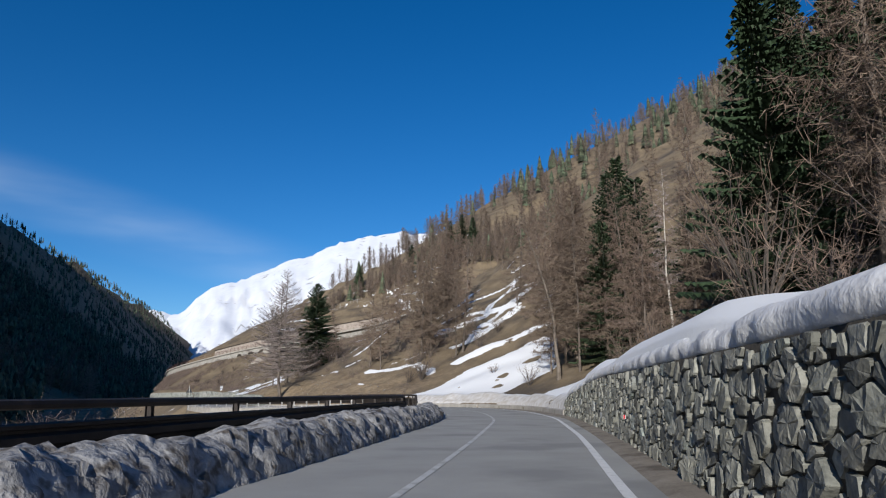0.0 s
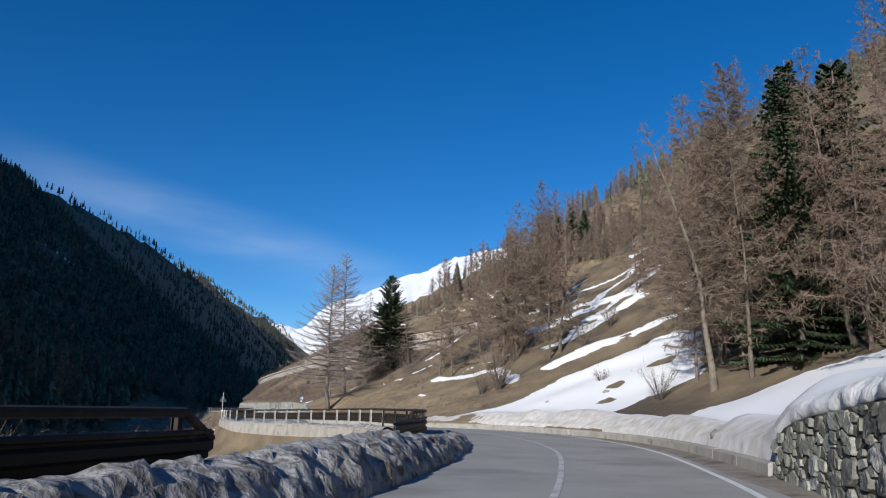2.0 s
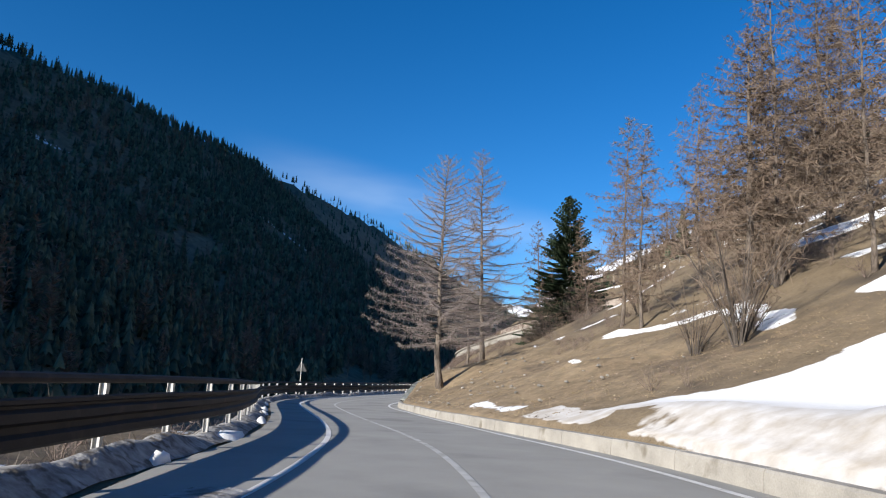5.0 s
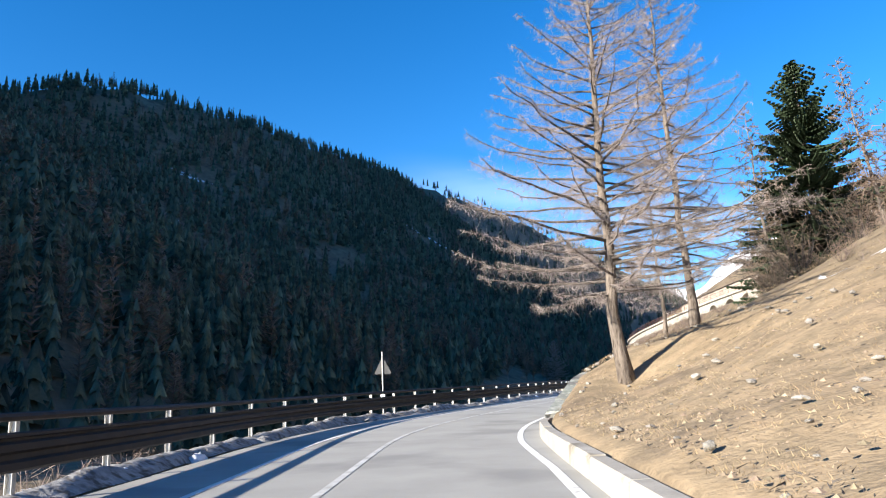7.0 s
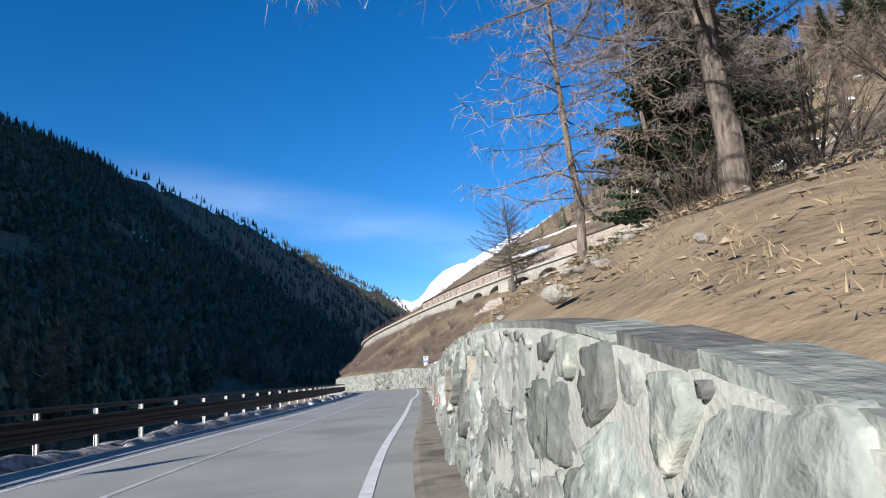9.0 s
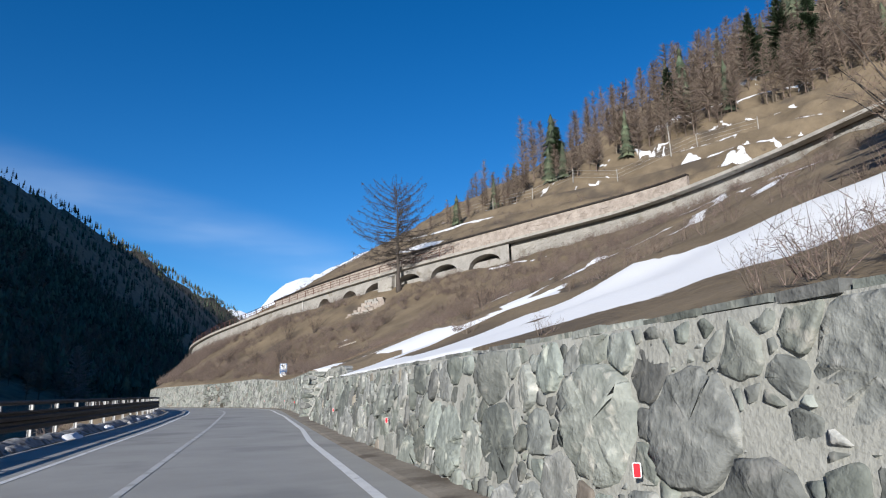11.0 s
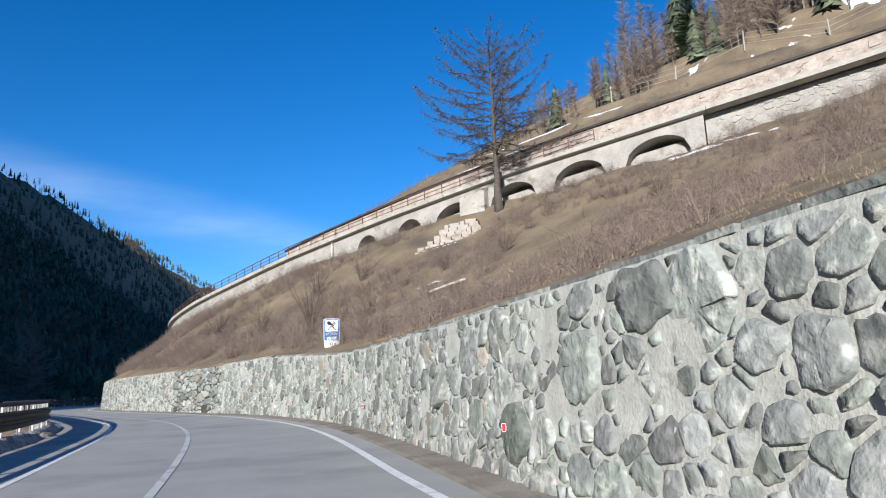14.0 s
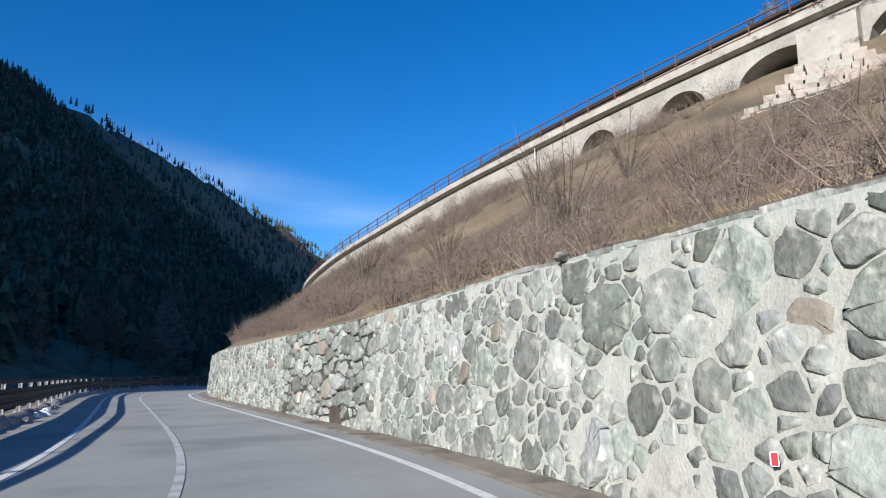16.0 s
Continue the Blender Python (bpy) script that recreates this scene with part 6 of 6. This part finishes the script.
def wood(name, forms, spots, label, category, mat, seed):
    """Many small forms in one mesh. spots: x, y, height."""
    rng = np.random.default_rng(seed)
    vs, qs, n = [], [], 0
    z = ground_z(spots[:, 0], spots[:, 1])
    pick, turn, fat = rng.integers(0, len(forms), len(spots)), rng.uniform(0, 6.28, len(spots)), rng.uniform(0.8, 1.25, len(spots))
    for (x, y, h), zz, i, a, f in zip(spots, z, pick, turn, fat):
        v, q = forms[i]
        c, s = math.cos(a) * h * f, math.sin(a) * h * f
        vs.append(np.stack([v[:, 0] * c - v[:, 1] * s + x, v[:, 0] * s + v[:, 1] * c + y, v[:, 2] * h + zz - 0.02 * h], 1))
        qs.append(q + n)
        n += len(v)
    v, q = np.concatenate(vs), np.concatenate(qs)
    me = bpy.data.meshes.new(name)
    me.vertices.add(len(v))
    me.vertices.foreach_set("co", v.astype(np.float32).ravel())
    me.loops.add(q.size)
    me.loops.foreach_set("vertex_index", q.astype(np.int32).ravel())
    me.polygons.add(len(q))
    me.polygons.foreach_set("loop_start", np.arange(0, q.size, 3, dtype=np.int32))
    me.update(calc_edges=True)
    me.materials.append(mat)
    return tagged(new(name, me), label, category, kind="stuff")


frng = np.random.default_rng(400)
FIRS = [fir_form(frng, 4, 5) for _ in range(9)]
BARES = [bare_form(frng, 44) for _ in range(6)]
FINE_FIRS = [fir_form(frng, 14, 7) for _ in range(6)]
FINE_BARES = [bare_form(frng, 210, 0.0050, 0.25) for _ in range(8)]
BUSHES = [bush_form(frng) for _ in range(6)]


def mountain_spots(count, rng):
    """Spots on the shaded mountain side, thicker nearer, thinner in rocky places."""
    n = int(count * 1.3)
    y = np.where(rng.random(n) < 0.38, rng.uniform(-60, 1500, n), rng.uniform(30, 560, n))
    u = rng.uniform(-0.02, 1.06, n)
    x = foot_x(y) + u * (ridge_x(y) - foot_x(y))
    h = rng.uniform(6.0, 12.5, n) * (1 - 0.28 * np.maximum(u, 0)) * np.where((u < 0.06) & (y < 150), 0.55, 1.0)
    return np.stack([x, y, h], 1)[((rough(x, y, 26, 13) < 0.66) | (y < 260)) & ((u > 0.005) | (y > 150))][:count]


mrng = np.random.default_rng(401)
spots = mountain_spots(15000, mrng)
spots = spots[~((spots[:, 1] < 258) & (spots[:, 0] > -50))]
for sx, sy in ((-116, 401), (-182, 280), (-149, 211), (-110, 420)):
    spots = spots[np.hypot(spots[:, 0] - sx, spots[:, 1] - sy) > 7]
dark = mrng.random(len(spots)) < 0.72 + 0.22 * rough(spots[:, 0], spots[:, 1], 45, 51)
close = dark & (spots[:, 1] < 260) & (spots[:, 0] > -110)
wood("near_spruces", FINE_FIRS, spots[close], "tall spruces at the foot of the shaded mountain", "forest", FIR, 411)
wood("spruce_forest", FIRS, spots[dark & ~close], "dense dark spruce forest on the shaded mountain side", "forest", FIR, 402)
fy = mrng.uniform(10, 330, 900)
foot = np.stack([foot_x(fy) - mrng.uniform(0, 34, 900), fy, mrng.uniform(5, 11, 900)], 1)
foot = foot[~((foot[:, 1] < 258) & (foot[:, 0] > -40) & (foot[:, 1] > 180))]
wood("foot_spruces", FIRS, foot, "young spruces along the foot of the shaded mountain", "forest", FIR, 412)
wood("larch_forest", BARES, spots[~dark], "bare larches among the spruces on the shaded mountain side", "forest", HAZE, 403)
ridge = []
while len(ridge) < 2600:
    y, d = mrng.uniform(-80, 420), 36 + 264 * mrng.random() ** 1.3
    if d < 60 and not 90 < y < 225:
        continue
    x = float(at(RIGHT, y)) + d
    if 66 < y < 225 and x < float(at(DECK_X, y)) + np.interp(y, [90, 110, 150, 164, 176], [44, 37, 25, 32, 60]) + 3 * math.sin(y * 0.21):
        continue
    if d < 108 and y < 150 and x < 112 and mrng.random() < 0.85:
        continue
    ridge.append((x, y, mrng.uniform(7, 12)))
for _ in range(420):
    y = 98 + 64 * mrng.random() ** 1.2
    ridge.append((float(at(DECK_X, y)) + np.interp(y, [98, 110, 150, 162], [43, 38, 26, 17]) + 34 * mrng.random() ** 1.5, y, mrng.uniform(6, 10) * np.interp(y, [140, 162], [1, 0.5])))
ridge = np.array(ridge)
dark = (mrng.random(len(ridge)) < np.where((ridge[:, 1] < 80) & (ridge[:, 0] < 110), 0.12, 0.3)) & ~((ridge[:, 1] > 120) & (ridge[:, 1] < 230) & (ridge[:, 0] < 105) & (mrng.random(len(ridge)) < 0.85))
wood("upper_spruces", FINE_FIRS, ridge[dark], "spruces in the wood along the hill crest", "forest", FIR, 404)
wood("upper_larches", FINE_BARES, ridge[~dark], "bare brown larch wood along the hill crest", "forest", HAZE, 405)


def low_growth(count, y0, y1, d0, d1, base, tall, keep):
    """Spots for low bushes: d metres right of a base curve, off the snow, where keep(x, y, d) holds."""
    got = np.zeros((0, 3))
    while len(got) < count:
        y = mrng.uniform(y0, y1, count)
        d = mrng.uniform(0, 1, count)
        d = d0 + d * (np.maximum(d1(y), d0 + 0.4) - d0)
        x = at(base, y) + d
        ok = keep(x, y, d) & (snow_at(x, y) < 0.35)
        got = np.concatenate([got, np.stack([x, y, mrng.uniform(*tall, count)], 1)[ok]])
    return got[:count]


scrub = low_growth(4600, 104, 205, 2.4, lambda y: at(DECK_X, y) - at(RIGHT, y) - 0.8, RIGHT, (0.35, 1.15), lambda x, y, d: (rough(x, y, 7, 21) > -0.25 + 0.2 * (y < 118)) & ((x - 17.0) ** 2 + (y - 146.2) ** 2 > 9))
wood("thicket", BUSHES, scrub, "brown leafless thicket on the slope below the viaduct", "scrub", SCRUB, 406)
heath = low_growth(1050, 92, 226, 5.8, lambda y: 46 + 0 * y, DECK_X, (0.3, 0.9), lambda x, y, d: d > 0)
wood("heath", BUSHES, heath, "low grey-brown heath on the slope above the railway", "scrub", SCRUB, 410)
verge = low_growth(950, -62, 100, 3, lambda y: 34 + 0 * y, RIGHT, (0.3, 1.0), lambda x, y, d: (rough(x, y, 6, 22) > 0.1) & ~((y > 18) & (y < 56) & (d < 9)))
brow = low_growth(260, 58, 80, 1.7, lambda y: 5.0 + 0 * y, RIGHT, (0.2, 0.55), lambda x, y, d: rough(x, y, 4, 23) > -0.2)
verge = np.concatenate([verge, brow])
wood("undergrowth", BUSHES, verge, "low leafless undergrowth on the hillside", "scrub", SCRUB, 407)
valley = []
while len(valley) < 420:
    y = mrng.uniform(-60, 330)
    x = mrng.uniform(float(foot_x(y)) - 6, float(at(LEFT, y)) - 8)
    if y < 2 and x > -45:
        continue
    valley.append((x, y, mrng.uniform(1.0, 4.5)))
wood("valley_scrub", BUSHES, np.array(valley), "grey leafless bushes along the stream", "scrub", SCRUB, 408)
belt = []
while len(belt) < 260:
    y = mrng.uniform(-60, 420)
    x = float(foot_x(y)) + mrng.uniform(-34, -5)
    if x < float(at(LEFT, y)) - 30:
        belt.append((x, y, mrng.uniform(7, 14)))
wood("stream_larches", FINE_BARES, np.array(belt), "bare larches at the foot of the shaded mountain", "forest", HAZE, 409)


def grass():
    """Tufts of dry grass on the near banks."""
    rng = np.random.default_rng(420)
    y = np.concatenate([rng.uniform(12, 66, 7000), rng.uniform(100, 150, 4000)])
    d = np.concatenate([rng.uniform(0, 1, 7000) ** 1.3 * 11, rng.uniform(0, 1, 4000) ** 1.4 * 12])
    x = at(RIGHT, y) + at(BACK, y) + 0.5 + d
    ok = snow_at(x, y) < 0.2
    x, y = x[ok], y[ok]
    base = np.repeat(np.stack([x, y, ground_z(x, y) - 0.01], 1), 5, 0)
    base[:, :2] += rng.normal(0, 0.06, (len(base), 2))
    tip = base + np.stack([rng.normal(0, 0.03, len(base)) - 0.02, rng.normal(0, 0.03, len(base)), rng.uniform(0.015, 0.075, len(base))], 1)
    v, q = ribbons(base, tip, np.full(len(base), 0.004), rng)
    tagged(solid("dry_grass", v, q, STRAW), "short dry straw-coloured grass on the bank", "grass", kind="stuff")


grass()


def litter():
    """Broken twigs and bark lying on the near bank."""
    rng = np.random.default_rng(421)
    y = rng.uniform(16, 64, 1500)
    x = at(RIGHT, y) + at(BACK, y) + 0.5 + rng.uniform(0, 1, 1500) ** 1.3 * 10
    a, ln = rng.uniform(0, 6.28, 1500), rng.uniform(0.06, 0.3, 1500) ** 1.3
    s = np.stack([x, y, ground_z(x, y) + 0.02], 1)
    x2, y2 = x + np.cos(a) * ln, y + np.sin(a) * ln
    e = np.stack([x2, y2, ground_z(x2, y2) + 0.03], 1)
    v, q = ribbons(s, e, rng.uniform(0.004, 0.011, 1500), rng)
    tagged(solid("twig_litter", v, q, LIMB), "broken twigs and bits of bark scattered on the bank", "litter", kind="stuff")


litter()


def clods():
    """Clods of earth and small stones on the near bank, each a rough little lump."""
    rng, n = np.random.default_rng(422), 6000
    y = rng.uniform(14, 66, n)
    x = at(RIGHT, y) + at(BACK, y) + 0.5 + rng.uniform(0, 1, n) ** 1.4 * 9
    z, r = ground_z(x, y), 0.01 + 0.045 * rng.uniform(0, 1, n) ** 3
    unit = np.array([(1, 0, 0.1), (0.3, 0.95, 0), (-0.8, 0.6, 0.1), (-0.8, -0.6, 0), (0.3, -0.95, 0.1), (0.05, 0, 0.75)])
    v = unit[None] * rng.uniform(0.6, 1.3, (n, 6, 1)) * r[:, None, None] + np.stack([x, y, z], 1)[:, None]
    q = [(6 * i + j, 6 * i + (j + 1) % 5, 6 * i + 5) for i in range(n) for j in range(5)]
    tagged(solid("earth_clods", v.reshape(-1, 3), q, CLOD), "clods of dry earth and grit on the bank", "earth", kind="stuff")


CLOD = surface("dry_clod", (0.16, 0.12, 0.082), (0.34, 0.275, 0.20), 3.0, 0.95, 0.4, 60, 0.01, vary=0.35, island=True)
clods()


def rock_mesh(seed):
    rng = np.random.default_rng(seed)
    bm = bmesh.new()
    bmesh.ops.create_icosphere(bm, subdivisions=2, radius=1.0)
    for w in bm.verts:
        w.co *= 0.75 + 0.35 * noise.noise(w.co * 1.1 + Vector((seed, 0, 0))) + rng.normal(0, 0.03)
    me = bpy.data.meshes.new("rock")
    bm.to_mesh(me)
    bm.free()
    me.materials.append(ROCK)
    return me


def rocks():
    rng, forms = np.random.default_rng(430), [rock_mesh(i) for i in range(5)]

    def one(x, y, s, label):
        ob = tagged(new("rock", forms[int(rng.integers(0, 5))]), label, "rock", "rocks on the bank")
        ob.location = on_ground(x, y, 0.12 * s)
        ob.scale, ob.rotation_euler = (s, s * rng.uniform(0.6, 1), s * rng.uniform(0.35, 0.7)), (0, 0, rng.uniform(0, 6))

    for _ in range(110):
        y = rng.uniform(20, 58)
        one(float(at(RIGHT, y) + at(BACK, y)) + 0.5 + rng.uniform(0, 1) ** 1.5 * 7, y, rng.uniform(0.04, 0.16), "loose grey stone lying on the grassy bank")
    for x, y, s in ((3.35, 134.6, 0.17), (2.2, 137.6, 0.15)):
        one(x, y, s, "pale stone lying on top of the wall")
    for x, y, s in ((2.81, 30.2, 0.1), (-0.9, 37.0, 0.12), (11.5, 5.0, 0.3), (9.0, 8.5, 0.22)):
        one(x, y, s, "larger grey rock lying on the bank")
    ob = tagged(new("rock", forms[1]), "big flat-faced boulder in the snow behind the kerb", "rock")
    ob.location, ob.scale, ob.rotation_euler = (2.55, -17.3, 0.62), (0.75, 0.6, 0.42), (0.1, 0.2, 0.6)


rocks()


# ---- distant snow mountains ----
def far_mountain(name, az, el, dist, depth, label, seed):
    """A snow range seen far up the valley: crest heights by bearing (degrees right of +y)."""
    bear = np.linspace(az[0], az[-1], 90)
    crest = dist * np.tan(np.radians(np.interp(bear, az, el))) + dist * 0.0035 * rough(bear * 10, bear * 0, 5, seed) + dist * 0.002 * rough(bear * 10, bear * 0, 1.7, seed + 1)
    v, rows = [], np.linspace(0, 1, 26)
    for k in rows:
        r = dist - depth * (1 - k)
        for b, c in zip(bear, crest):
            z = -20 + (c + 20) * k**0.9 + (1 - k) * k * dist * 0.02 * float(rough(b * 12, k * 40, 5, seed + 2)) + k * (1 - k) * dist * 0.012 * float(rough(b * 12, k * 40, 2, seed + 3))
            v.append((r * math.sin(radians(b)), r * math.cos(radians(b)), z))
    m = len(bear)
    q = [(i * m + j, i * m + j + 1, (i + 1) * m + j + 1, (i + 1) * m + j) for i in range(len(rows) - 1) for j in range(m - 1)]
    return tagged(solid(name, v, q, FARSNOW, smooth=True), label, "mountain", kind="structure")


FARSNOW = surface("far_snow", (0.74, 0.77, 0.82), (0.86, 0.87, 0.89), 0.004, 0.8, 0.4, 0.05, 2.0, (0.20, 0.18, 0.17), 0.02, 0.63)
far_mountain("snow_mountain", [0, 3, 5.8, 7, 8.7, 10.8, 13, 16, 18.5, 23, 34], [3.5, 5.0, 6.9, 8.2, 9.0, 9.7, 10.8, 11.8, 13.0, 13.8, 13], 2600, 1500, "snow-covered mountain at the end of the valley", 61)
far_mountain("snow_mountain_behind", [-14, -8, -4, 0, 2, 4, 6, 8, 14], [5.5, 6.3, 6.6, 6.8, 7.0, 6.5, 6.2, 6.0, 5.0], 3900, 900, "farther snow-covered range behind the saddle", 65)

make_walls()
copings()
